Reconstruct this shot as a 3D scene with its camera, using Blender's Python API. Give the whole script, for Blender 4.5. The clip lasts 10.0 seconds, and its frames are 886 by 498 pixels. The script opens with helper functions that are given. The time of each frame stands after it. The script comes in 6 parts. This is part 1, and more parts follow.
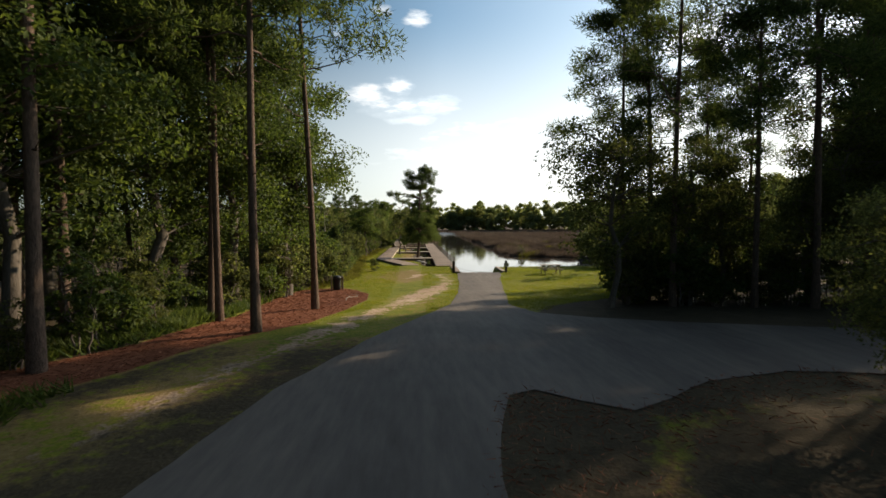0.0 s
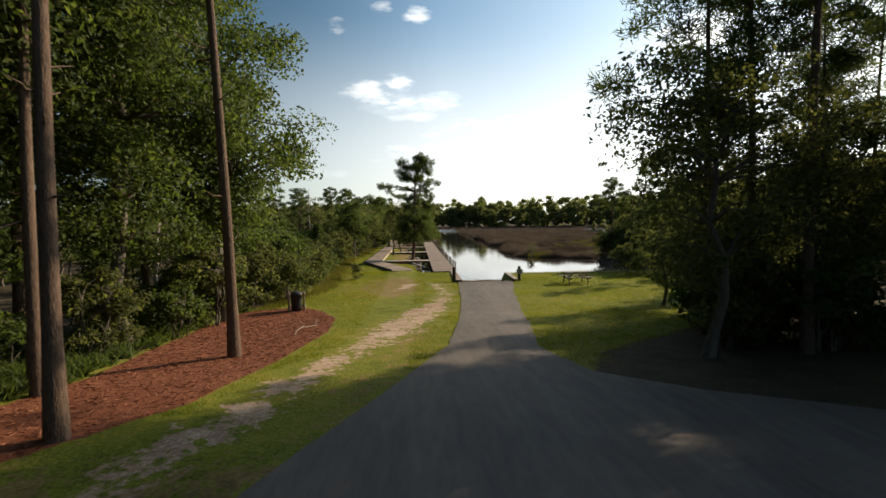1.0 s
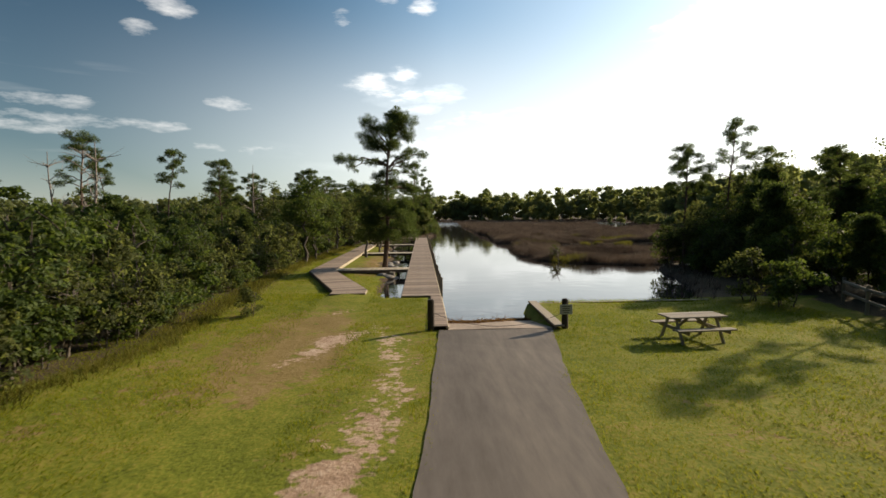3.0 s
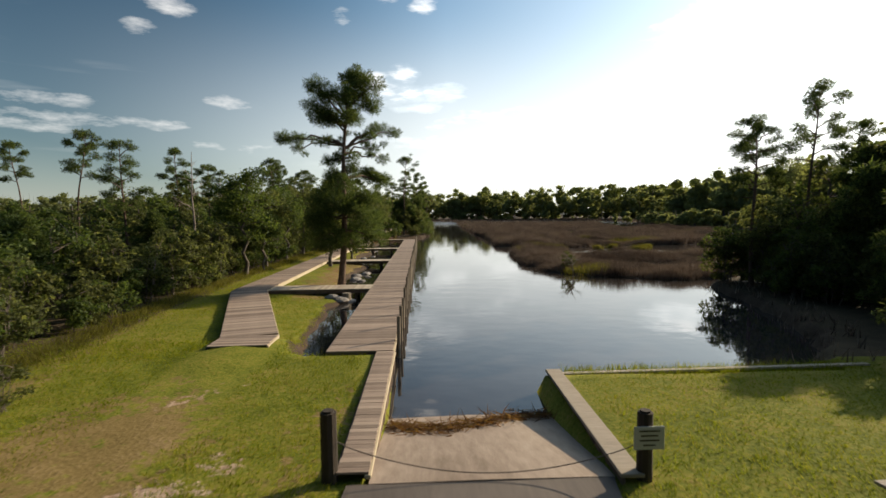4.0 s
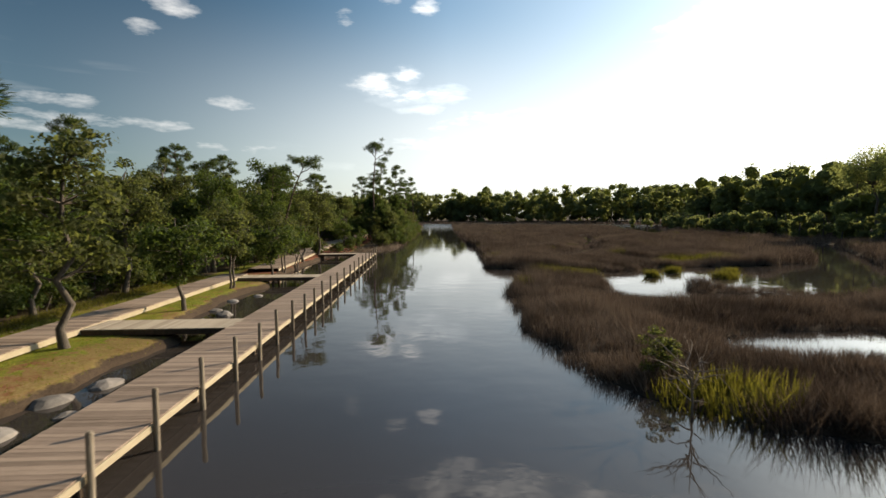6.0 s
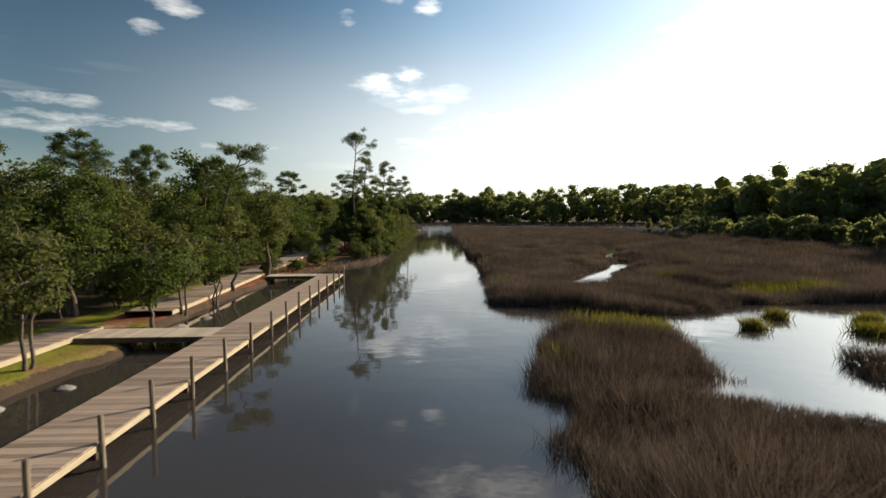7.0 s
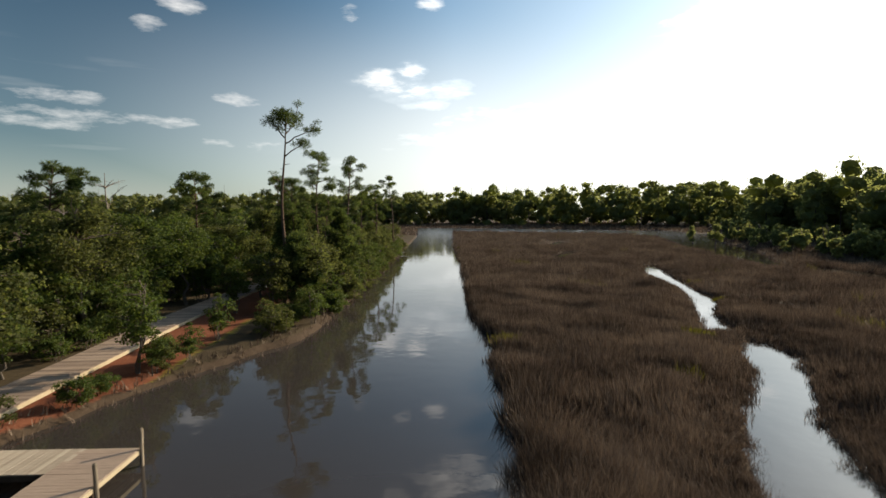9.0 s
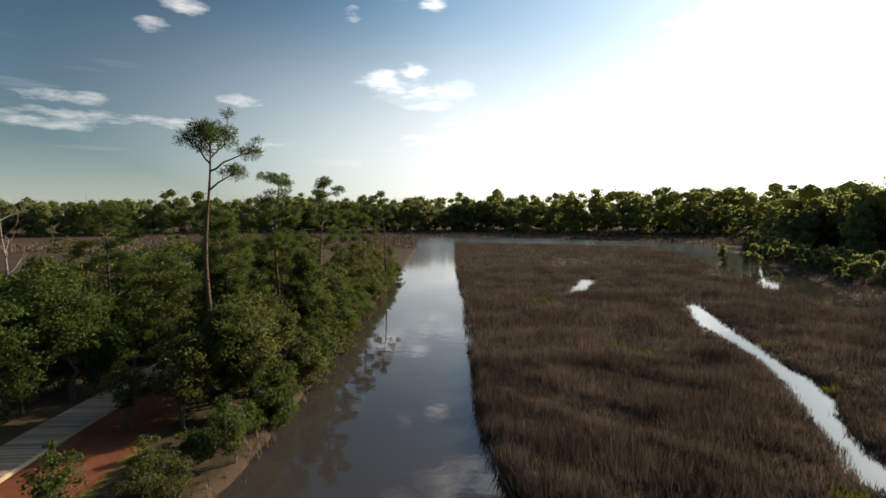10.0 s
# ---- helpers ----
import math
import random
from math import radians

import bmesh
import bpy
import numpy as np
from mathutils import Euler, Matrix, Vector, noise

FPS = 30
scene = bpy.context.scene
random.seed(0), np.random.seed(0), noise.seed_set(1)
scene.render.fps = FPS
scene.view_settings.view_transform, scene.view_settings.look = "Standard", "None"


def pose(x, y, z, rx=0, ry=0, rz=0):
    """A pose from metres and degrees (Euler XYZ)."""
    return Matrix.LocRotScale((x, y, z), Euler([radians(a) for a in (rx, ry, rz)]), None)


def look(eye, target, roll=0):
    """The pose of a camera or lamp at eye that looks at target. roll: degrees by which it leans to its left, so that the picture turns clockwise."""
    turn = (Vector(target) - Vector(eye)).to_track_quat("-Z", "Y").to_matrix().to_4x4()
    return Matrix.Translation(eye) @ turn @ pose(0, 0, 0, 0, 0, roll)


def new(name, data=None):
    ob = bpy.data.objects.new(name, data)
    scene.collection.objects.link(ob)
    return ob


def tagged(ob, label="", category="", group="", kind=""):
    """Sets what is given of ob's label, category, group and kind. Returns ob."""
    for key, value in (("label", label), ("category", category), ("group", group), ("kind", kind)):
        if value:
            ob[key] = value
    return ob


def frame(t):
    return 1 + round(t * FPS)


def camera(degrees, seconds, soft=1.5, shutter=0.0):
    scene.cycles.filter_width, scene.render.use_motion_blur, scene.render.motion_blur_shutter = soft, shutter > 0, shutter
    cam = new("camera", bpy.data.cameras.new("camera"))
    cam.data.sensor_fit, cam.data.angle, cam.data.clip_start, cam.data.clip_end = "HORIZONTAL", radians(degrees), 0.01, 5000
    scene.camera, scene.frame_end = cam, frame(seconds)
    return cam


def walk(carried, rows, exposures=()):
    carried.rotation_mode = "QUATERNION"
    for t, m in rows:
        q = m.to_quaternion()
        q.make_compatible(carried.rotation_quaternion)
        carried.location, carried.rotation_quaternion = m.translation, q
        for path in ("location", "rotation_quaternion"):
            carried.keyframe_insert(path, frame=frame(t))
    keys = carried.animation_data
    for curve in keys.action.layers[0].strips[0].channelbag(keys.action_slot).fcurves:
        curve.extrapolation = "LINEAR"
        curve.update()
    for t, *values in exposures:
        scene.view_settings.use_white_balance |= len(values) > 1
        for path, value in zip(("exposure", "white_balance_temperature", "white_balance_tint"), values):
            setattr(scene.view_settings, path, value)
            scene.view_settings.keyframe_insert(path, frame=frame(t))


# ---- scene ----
# ---- camera ----
cam = camera(82.1, 10.0, soft=1.5, shutter=0.12)
PATH = [
    (0.0, (-1.874, 5.162, 4.348), (-1.770, 7.157, 4.257), -0.64),
    (0.5, (-1.495, 9.405, 4.480), (-1.391, 11.400, 4.387), -0.76),
    (1.0, (-1.191, 13.529, 4.399), (-1.092, 15.524, 4.295), -0.91),
    (1.5, (-0.988, 17.589, 4.297), (-0.890, 19.583, 4.182), -0.89),
    (2.0, (-0.642, 22.003, 4.253), (-0.548, 23.997, 4.127), -0.81),
    (2.5, (0.177, 26.546, 4.170), (0.258, 28.540, 4.041), -0.68),
    (4.0, (2.585, 40.741, 4.077), (2.667, 42.735, 3.943), -0.64),
    (4.5, (3.615, 45.857, 4.094), (3.699, 47.851, 3.957), -0.67),
    (5.0, (4.807, 51.200, 4.093), (4.888, 53.194, 3.960), -0.64),
    (5.5, (5.911, 56.818, 4.157), (5.988, 58.812, 4.027), -0.54),
    (7.0, (8.350, 76.202, 4.977), (8.414, 78.197, 4.848), -0.42),
    (7.5, (9.063, 81.700, 5.503), (9.123, 83.695, 5.365), -0.49),
    (8.0, (9.736, 88.253, 5.704), (9.789, 90.247, 5.564), -0.62),
    (8.5, (10.179, 94.558, 6.555), (10.229, 96.552, 6.411), -0.61),
    (9.0, (10.508, 101.276, 7.527), (10.560, 103.270, 7.382), -0.52),
    (9.5, (10.778, 107.706, 8.905), (10.827, 109.700, 8.765), -0.46),
    (10.0, (11.172, 113.753, 10.589), (11.215, 115.747, 10.447), -0.44),
]
walk(cam, [(t, look(eye, target, roll)) for t, eye, target, roll in PATH])

# ---- world, sun ----
SUN_AZ, SUN_EL = 58.0, 23.0          # degrees clockwise from +y, and above the horizon
sx, sy = math.sin(radians(SUN_AZ)), math.cos(radians(SUN_AZ))
world = bpy.data.worlds.new("evening_sky")
scene.world = world
world.use_nodes = True
wn, wl = world.node_tree.nodes, world.node_tree.links
wn.clear()


def wnode(kind, **kw):
    n = wn.new(kind)
    for k, v in kw.items():
        if k == "op":
            n.operation = v
        elif k == "val":
            for i, x in enumerate(v):
                if x is not None:
                    n.inputs[i].default_value = x
    return n


def wmath(op, a, b=None, c=None, clamp=False):
    n = wn.new("ShaderNodeMath")
    n.operation, n.use_clamp = op, clamp
    for i, x in enumerate((a, b, c)):
        if x is None:
            continue
        if isinstance(x, (int, float)):
            n.inputs[i].default_value = x
        else:
            wl.new(x, n.inputs[i])
    return n.outputs[0]


sky = wn.new("ShaderNodeTexSky")
sky.sky_type, sky.sun_disc = "NISHITA", False
sky.sun_elevation, sky.sun_rotation = radians(SUN_EL), radians(SUN_AZ)
sky.air_density, sky.dust_density, sky.ozone_density = 1.0, 0.8, 1.2
coord = wn.new("ShaderNodeTexCoord")
sep = wn.new("ShaderNodeSeparateXYZ")
wl.new(coord.outputs["Generated"], sep.inputs[0])
dx, dy, dz = sep.outputs
az = wmath("ARCTAN2", dx, dy)
el = wmath("ARCSINE", dz)
comb = wn.new("ShaderNodeCombineXYZ")
wl.new(wmath("MULTIPLY", az, 5.0), comb.inputs[0])
wl.new(wmath("MULTIPLY", el, 16.0), comb.inputs[1])
fluff = wn.new("ShaderNodeTexNoise")
fluff.inputs["Scale"].default_value, fluff.inputs["Detail"].default_value, fluff.inputs["Roughness"].default_value = 2.9, 9.0, 0.62
wl.new(comb.outputs[0], fluff.inputs["Vector"])
fl = fluff.outputs["Fac"]
# fair-weather clouds: azimuth, elevation, half width, half height (degrees), strength
CLOUDS = [
    (-4.8, 14.1, 4.0, 1.4, 1.15), (-2.2, 13.0, 4.2, 1.4, 1.05), (2.2, 13.2, 3.2, 1.2, 1.0), (-1.9, 15.0, 2.0, 1.3, 1.1), (-0.5, 11.7, 3.4, 0.8, 0.85),
    (0.2, 21.8, 2.0, 1.0, 0.9), (-3.1, 22.2, 1.6, 0.9, 0.75), (-8.4, 20.4, 1.3, 1.0, 0.78),
    (-24.9, 19.8, 2.8, 1.2, 1.0), (-27.8, 17.6, 1.5, 1.1, 0.7), (-19.6, 11.5, 3.2, 0.9, 1.0), (-16.6, 7.1, 4.4, 1.0, 0.9),
    (-10.7, 5.5, 4.6, 0.6, 0.85), (-34.2, 10.5, 5.0, 0.8, 0.8), (-30.5, 9.0, 14.0, 0.7, 0.75), (-22.4, 7.0, 3.4, 0.9, 0.7), (-37.5, 8.2, 6.0, 0.8, 0.7),
    (8.0, 10.0, 8.0, 2.4, 0.5), (14.0, 6.0, 12.0, 2.2, 0.6), (2.0, 7.5, 8.0, 1.6, 0.6),
    (1.5, 28.8, 4.4, 2.0, 0.95), (9.0, 28.8, 7.5, 2.2, 1.0), (4.5, 27.2, 3.0, 1.0, 0.85), (-4.0, 30.0, 3.0, 1.6, 0.7), (20.0, 30.0, 6.0, 3.0, 0.9),
    (28.0, 10.8, 5.0, 1.8, 1.2), (30.0, 17.5, 6.0, 2.4, 1.2), (12.0, 33.0, 14.0, 4.0, 0.9), (32.0, 31.0, 14.0, 5.0, 0.8), (-2.0, 37.0, 10.0, 3.0, 0.7),
]
cover = None
for ca, ce, hw, hh, s in CLOUDS:
    u = wmath("DIVIDE", wmath("SUBTRACT", az, radians(ca)), radians(hw))
    v = wmath("DIVIDE", wmath("SUBTRACT", el, radians(ce)), radians(hh))
    d2 = wmath("ADD", wmath("MULTIPLY", u, u), wmath("MULTIPLY", v, v))
    m = wmath("MULTIPLY", wmath("SUBTRACT", 1.25, wmath("MULTIPLY", d2, 0.8)), s)
    cover = m if cover is None else wmath("MAXIMUM", cover, m)
shape = wmath("MULTIPLY", wmath("SUBTRACT", wmath("ADD", wmath("MAXIMUM", cover, 0.0), wmath("MULTIPLY", fl, 2.6)), 1.82), 0.8, clamp=True)
streak_at = wn.new("ShaderNodeCombineXYZ")
wl.new(wmath("MULTIPLY", az, 2.2), streak_at.inputs[0])
wl.new(wmath("MULTIPLY", el, 26.0), streak_at.inputs[1])
streak = wn.new("ShaderNodeTexNoise")
streak.inputs["Scale"].default_value, streak.inputs["Detail"].default_value = 1.3, 5.0
wl.new(streak_at.outputs[0], streak.inputs["Vector"])
cirrus = wmath("MULTIPLY", wmath("MULTIPLY", wmath("SUBTRACT", streak.outputs["Fac"], 0.5), 2.2, clamp=True), wmath("SUBTRACT", 1.0, wmath("ABSOLUTE", wmath("DIVIDE", wmath("SUBTRACT", el, 0.16), 0.14)), clamp=True))
veil = wmath("MULTIPLY", wmath("MULTIPLY", wmath("SUBTRACT", fl, 0.42), 1.2, clamp=True), wmath("SUBTRACT", 1.0, wmath("MULTIPLY", el, 1.4), clamp=True))
mask = wmath("MAXIMUM", wmath("MULTIPLY", shape, 0.85), wmath("MAXIMUM", wmath("MULTIPLY", veil, 0.1), wmath("MULTIPLY", cirrus, 0.5)))
sunward = wmath("ADD", wmath("MULTIPLY", dx, sx), wmath("MULTIPLY", dy, sy))
flat = wmath("SQRT", wmath("ADD", wmath("MULTIPLY", dx, dx), wmath("MULTIPLY", dy, dy)))
side = wmath("ADD", wmath("MULTIPLY", wmath("DIVIDE", sunward, wmath("MAXIMUM", flat, 0.01)), 1.5), 0.14, clamp=True)
up = wmath("SUBTRACT", 1.0, wmath("DIVIDE", wmath("SUBTRACT", wmath("ABSOLUTE", el), 0.07), 0.34), clamp=True)
up = wmath("MULTIPLY", wmath("MULTIPLY", up, up), wmath("SUBTRACT", 3.0, wmath("MULTIPLY", up, 2.0)))
haze = wmath("MULTIPLY", up, wmath("ADD", wmath("MULTIPLY", wmath("POWER", side, 1.5), 0.74), 0.05))
low = wmath("SUBTRACT", 1.0, wmath("DIVIDE", wmath("ABSOLUTE", el), 0.2), clamp=True)
haze = wmath("MAXIMUM", haze, wmath("MULTIPLY", wmath("MULTIPLY", low, low), 0.34))
mask = wmath("MAXIMUM", mask, haze)
mix = wn.new("ShaderNodeMix")
mix.data_type = "RGBA"
wl.new(mask, mix.inputs["Factor"])
deep = wn.new("ShaderNodeMix")
deep.data_type, deep.blend_type = "RGBA", "MULTIPLY"
deep.inputs["Factor"].default_value = 1.0
wl.new(sky.outputs[0], deep.inputs["A"])
thin = wmath("ADD", 1.0, wmath("MULTIPLY", wmath("POWER", side, 2.0), 1.2))
tone = wn.new("ShaderNodeCombineXYZ")
for k, s in enumerate((0.405, 0.54, 0.555)):
    wl.new(wmath("MULTIPLY", thin, s), tone.inputs[k])
wl.new(tone.outputs[0], deep.inputs["B"])
wl.new(deep.outputs["Result"], mix.inputs["A"])
bright = wmath("ADD", 1.0, wmath("MULTIPLY", wmath("MULTIPLY", shape, wmath("POWER", side, 4.0)), 1.1))
lit = wn.new("ShaderNodeCombineXYZ")
for k, s in enumerate((12.0, 11.7, 11.2)):
    wl.new(wmath("MULTIPLY", bright, s), lit.inputs[k])
wl.new(lit.outputs[0], mix.inputs["B"])
# bright haze round the sun
to_sun = wmath("ADD", wmath("MULTIPLY", sunward, math.cos(radians(SUN_EL))), wmath("MULTIPLY", dz, math.sin(radians(SUN_EL))))
glare = wmath("MULTIPLY", wmath("POWER", wmath("MULTIPLY", wmath("SUBTRACT", to_sun, 0.3), 1.43, clamp=True), 2.8), 7.5)
glare = wmath("ADD", glare, wmath("MULTIPLY", wmath("POWER", wmath("MULTIPLY", wmath("SUBTRACT", to_sun, 0.88), 8.33, clamp=True), 2.0), 26.0))
tint = wn.new("ShaderNodeCombineXYZ")
for k, s in enumerate((1.0, 0.97, 0.92)):
    wl.new(wmath("MULTIPLY", glare, s), tint.inputs[k])
glow = wn.new("ShaderNodeMix")
glow.data_type, glow.blend_type = "RGBA", "ADD"
glow.inputs["Factor"].default_value = 1.0
wl.new(mix.outputs["Result"], glow.inputs["A"])
wl.new(tint.outputs[0], glow.inputs["B"])
bg = wn.new("ShaderNodeBackground")
bg.inputs["Strength"].default_value = 0.067
wl.new(glow.outputs["Result"], bg.inputs[0])
out = wn.new("ShaderNodeOutputWorld")
wl.new(bg.outputs[0], out.inputs[0])

sun = new("sun", bpy.data.lights.new("sun", "SUN"))
sun.data.energy, sun.data.angle, sun.data.color = 4.4, radians(0.6), (1.0, 0.8, 0.555)
sun.matrix_world = look((sx * 80, sy * 80, 80 * math.tan(radians(SUN_EL))), (0, 0, 0))
scene.view_settings.exposure = 0.6

# ---- materials ----
def material(name, stops, scale=8.0, detail=6.0, rough=0.8, bump=0.3, bump_scale=None, coarse=0.6, per_object=0.0, per_island=0.0,
             stretch=(1, 1, 1), translucent=0.0, through_tint=(1.8, 1.75, 1.05), metallic=0.0, bump_dist=0.02, spec=0.3):
    """Noise at two scales through a colour ramp, with a bump, and a shift per object or per loose piece."""
    m = bpy.data.materials.new(name)
    m.use_nodes = True
    n, l = m.node_tree.nodes, m.node_tree.links
    b = n["Principled BSDF"]
    b.inputs["Roughness"].default_value, b.inputs["Metallic"].default_value = rough, metallic
    b.inputs["Specular IOR Level"].default_value = spec
    tc, mp = n.new("ShaderNodeTexCoord"), n.new("ShaderNodeMapping")
    mp.inputs["Scale"].default_value = stretch
    l.new(tc.outputs["Object"], mp.inputs["Vector"])
    fine, big = n.new("ShaderNodeTexNoise"), n.new("ShaderNodeTexNoise")
    for t, s in ((fine, scale), (big, scale * 0.08)):
        t.inputs["Scale"].default_value, t.inputs["Detail"].default_value = s, detail
        t.inputs["Roughness"].default_value = 0.62
        l.new(mp.outputs[0], t.inputs["Vector"])
    add = n.new("ShaderNodeMath")
    add.operation = "MULTIPLY_ADD"
    l.new(big.outputs["Fac"], add.inputs[0])
    add.inputs[1].default_value = coarse
    half = n.new("ShaderNodeMath")
    half.operation = "MULTIPLY"
    l.new(fine.outputs["Fac"], half.inputs[0])
    half.inputs[1].default_value = 1.0 - coarse
    l.new(half.outputs[0], add.inputs[2])
    last = add.outputs[0]
    if per_object or per_island:
        src = n.new("ShaderNodeObjectInfo").outputs["Random"] if per_object else n.new("ShaderNodeNewGeometry").outputs["Random Per Island"]
        sh = n.new("ShaderNodeMath")
        sh.operation = "MULTIPLY_ADD"
        l.new(src, sh.inputs[0])
        sh.inputs[1].default_value = per_object or per_island
        off = n.new("ShaderNodeMath")
        off.operation = "SUBTRACT"
        l.new(last, off.inputs[0])
        off.inputs[1].default_value = 0.5 * (per_object or per_island)
        l.new(off.outputs[0], sh.inputs[2])
        last = sh.outputs[0]
    ramp = n.new("ShaderNodeValToRGB")
    e = ramp.color_ramp.elements
    while len(e) < len(stops):
        e.new(0.5)
    for el_, (p, c) in zip(e, stops):
        el_.position, el_.color = p, (*c, 1)
    l.new(last, ramp.inputs[0])
    l.new(ramp.outputs[0], b.inputs["Base Color"])
    if bump:
        bt = n.new("ShaderNodeTexNoise")
        bt.inputs["Scale"].default_value, bt.inputs["Detail"].default_value = bump_scale or scale * 2, 6
        l.new(mp.outputs[0], bt.inputs["Vector"])
        bp = n.new("ShaderNodeBump")
        bp.inputs["Strength"].default_value, bp.inputs["Distance"].default_value = bump, bump_dist
        l.new(bt.outputs["Fac"], bp.inputs["Height"])
        l.new(bp.outputs[0], b.inputs["Normal"])
    if translucent:
        tr, mx = n.new("ShaderNodeBsdfTranslucent"), n.new("ShaderNodeMixShader")
        lit = n.new("ShaderNodeMix")
        lit.data_type, lit.blend_type = "RGBA", "MULTIPLY"
        lit.inputs["Factor"].default_value, lit.inputs["B"].default_value = 1.0, (*through_tint, 1)
        l.new(ramp.outputs[0], lit.inputs["A"])
        l.new(lit.outputs["Result"], tr.inputs["Color"])
        mx.inputs[0].default_value = translucent
        l.new(b.outputs[0], mx.inputs[1])
        l.new(tr.outputs[0], mx.inputs[2])
        l.new(mx.outputs[0], n["Material Output"].inputs["Surface"])
    return m


M = {}
M["bark_pine"] = material("pine_bark", [(0.3, (0.04, 0.027, 0.02)), (0.5, (0.105, 0.07, 0.05)), (0.7, (0.18, 0.125, 0.09))], 9, stretch=(2.2, 2.2, 0.6), rough=0.95, bump=0.9, bump_dist=0.04, coarse=0.35)
M["bark_grey"] = material("grey_bark", [(0.3, (0.05, 0.043, 0.035)), (0.55, (0.13, 0.11, 0.09)), (0.75, (0.22, 0.19, 0.16))], 10, stretch=(2, 2, 0.5), rough=0.95, bump=0.7, bump_dist=0.03, coarse=0.4)
M["deadwood"] = material("dead_wood", [(0.3, (0.14, 0.11, 0.09)), (0.6, (0.3, 0.26, 0.22))], 10, stretch=(2, 2, 0.4), rough=0.95, bump=0.5)
M["needle"] = material("pine_needles", [(0.25, (0.024, 0.038, 0.013)), (0.5, (0.054, 0.079, 0.026)), (0.75, (0.095, 0.12, 0.04))], 3, per_island=0.5, coarse=0.5, bump=0, translucent=0.45, rough=0.7, spec=0.12)
M["leaf"] = material("broad_leaves", [(0.25, (0.03, 0.047, 0.013)), (0.5, (0.062, 0.092, 0.024)), (0.75, (0.106, 0.134, 0.036))], 2, per_island=0.4, coarse=0.5, bump=0, translucent=0.45, rough=0.6, spec=0.15)
M["leaf_olive"] = material("olive_leaves", [(0.25, (0.038, 0.046, 0.018)), (0.5, (0.08, 0.094, 0.034)), (0.75, (0.125, 0.134, 0.05))], 2, through_tint=(1.7, 1.7, 1.1), per_island=0.5, coarse=0.5, bump=0, translucent=0.55, rough=0.65, spec=0.12)
# far foliage: base colour raised above real leaves to carry the air's haze
M["leaf_far"] = material("hazed_distant_leaves", [(0.25, (0.1, 0.117, 0.062)), (0.5, (0.165, 0.187, 0.092)), (0.75, (0.21, 0.232, 0.11))], 1, per_island=0.25, coarse=0.6, bump=0, translucent=0.62, rough=0.8, spec=0.05)
M["leaf_rust"] = material("rusty_leaves", [(0.25, (0.05, 0.03, 0.015)), (0.5, (0.12, 0.06, 0.03)), (0.75, (0.17, 0.11, 0.045))], 2, per_island=0.5, coarse=0.5, bump=0, translucent=0.4, rough=0.7, spec=0.1)
M["reed"] = material("dry_reeds", [(0.31, (0.045, 0.036, 0.03)), (0.5, (0.132, 0.101, 0.08)), (0.7, (0.27, 0.217, 0.168))], 2.2, per_island=0.35, coarse=0.65, bump=0, translucent=0.2, through_tint=(1.0, 0.95, 0.9), rough=0.9, spec=0.05)
M["reed_green"] = material("green_marsh_grass", [(0.25, (0.042, 0.044, 0.012)), (0.5, (0.098, 0.096, 0.022)), (0.75, (0.165, 0.152, 0.038))], 0.7, per_island=0.4, bump=0, translucent=0.4, rough=0.8, spec=0.05)
M["lawn"] = material("lawn_blades", [(0.25, (0.066, 0.094, 0.007)), (0.5, (0.146, 0.176, 0.013)), (0.75, (0.23, 0.214, 0.026))], 0.5, per_island=0.4, bump=0, translucent=0.45, rough=0.85, spec=0.04)
M["asphalt"] = material("asphalt", [(0.33, (0.072, 0.061, 0.054)), (0.5, (0.116, 0.099, 0.087)), (0.66, (0.165, 0.14, 0.12))], 5, coarse=0.62, rough=0.85, bump=0.35, bump_scale=120, bump_dist=0.006, stretch=(1.0, 0.16, 1))
M["concrete"] = material("ramp_concrete", [(0.3, (0.16, 0.12, 0.09)), (0.5, (0.3, 0.24, 0.19)), (0.7, (0.42, 0.35, 0.28))], 4, coarse=0.6, rough=0.85, bump=0.3, stretch=(1.6, 0.5, 1))
M["plank"] = material("weathered_planks", [(0.25, (0.16, 0.122, 0.094)), (0.5, (0.26, 0.2, 0.158)), (0.75, (0.36, 0.285, 0.225))], 7, stretch=(0.5, 5, 5), per_object=0.45, coarse=0.4, rough=0.85, bump=0.35, bump_dist=0.004)
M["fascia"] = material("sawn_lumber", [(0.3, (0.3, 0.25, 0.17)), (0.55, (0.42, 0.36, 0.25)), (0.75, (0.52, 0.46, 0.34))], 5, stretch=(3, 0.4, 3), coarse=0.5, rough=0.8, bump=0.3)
M["pile"] = material("treated_posts", [(0.3, (0.15, 0.125, 0.095)), (0.55, (0.26, 0.22, 0.165)), (0.75, (0.36, 0.31, 0.24))], 8, stretch=(3, 3, 0.4), per_object=0.3, coarse=0.4, rough=0.85, bump=0.5)
M["pile_dark"] = material("dark_creosote_post", [(0.3, (0.02, 0.016, 0.012)), (0.7, (0.07, 0.055, 0.042))], 8, stretch=(3, 3, 0.4), rough=0.85, bump=0.5)
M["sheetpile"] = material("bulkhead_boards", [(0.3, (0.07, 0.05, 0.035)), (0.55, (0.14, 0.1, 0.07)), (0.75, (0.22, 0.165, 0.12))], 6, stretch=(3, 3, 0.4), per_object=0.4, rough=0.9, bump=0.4)
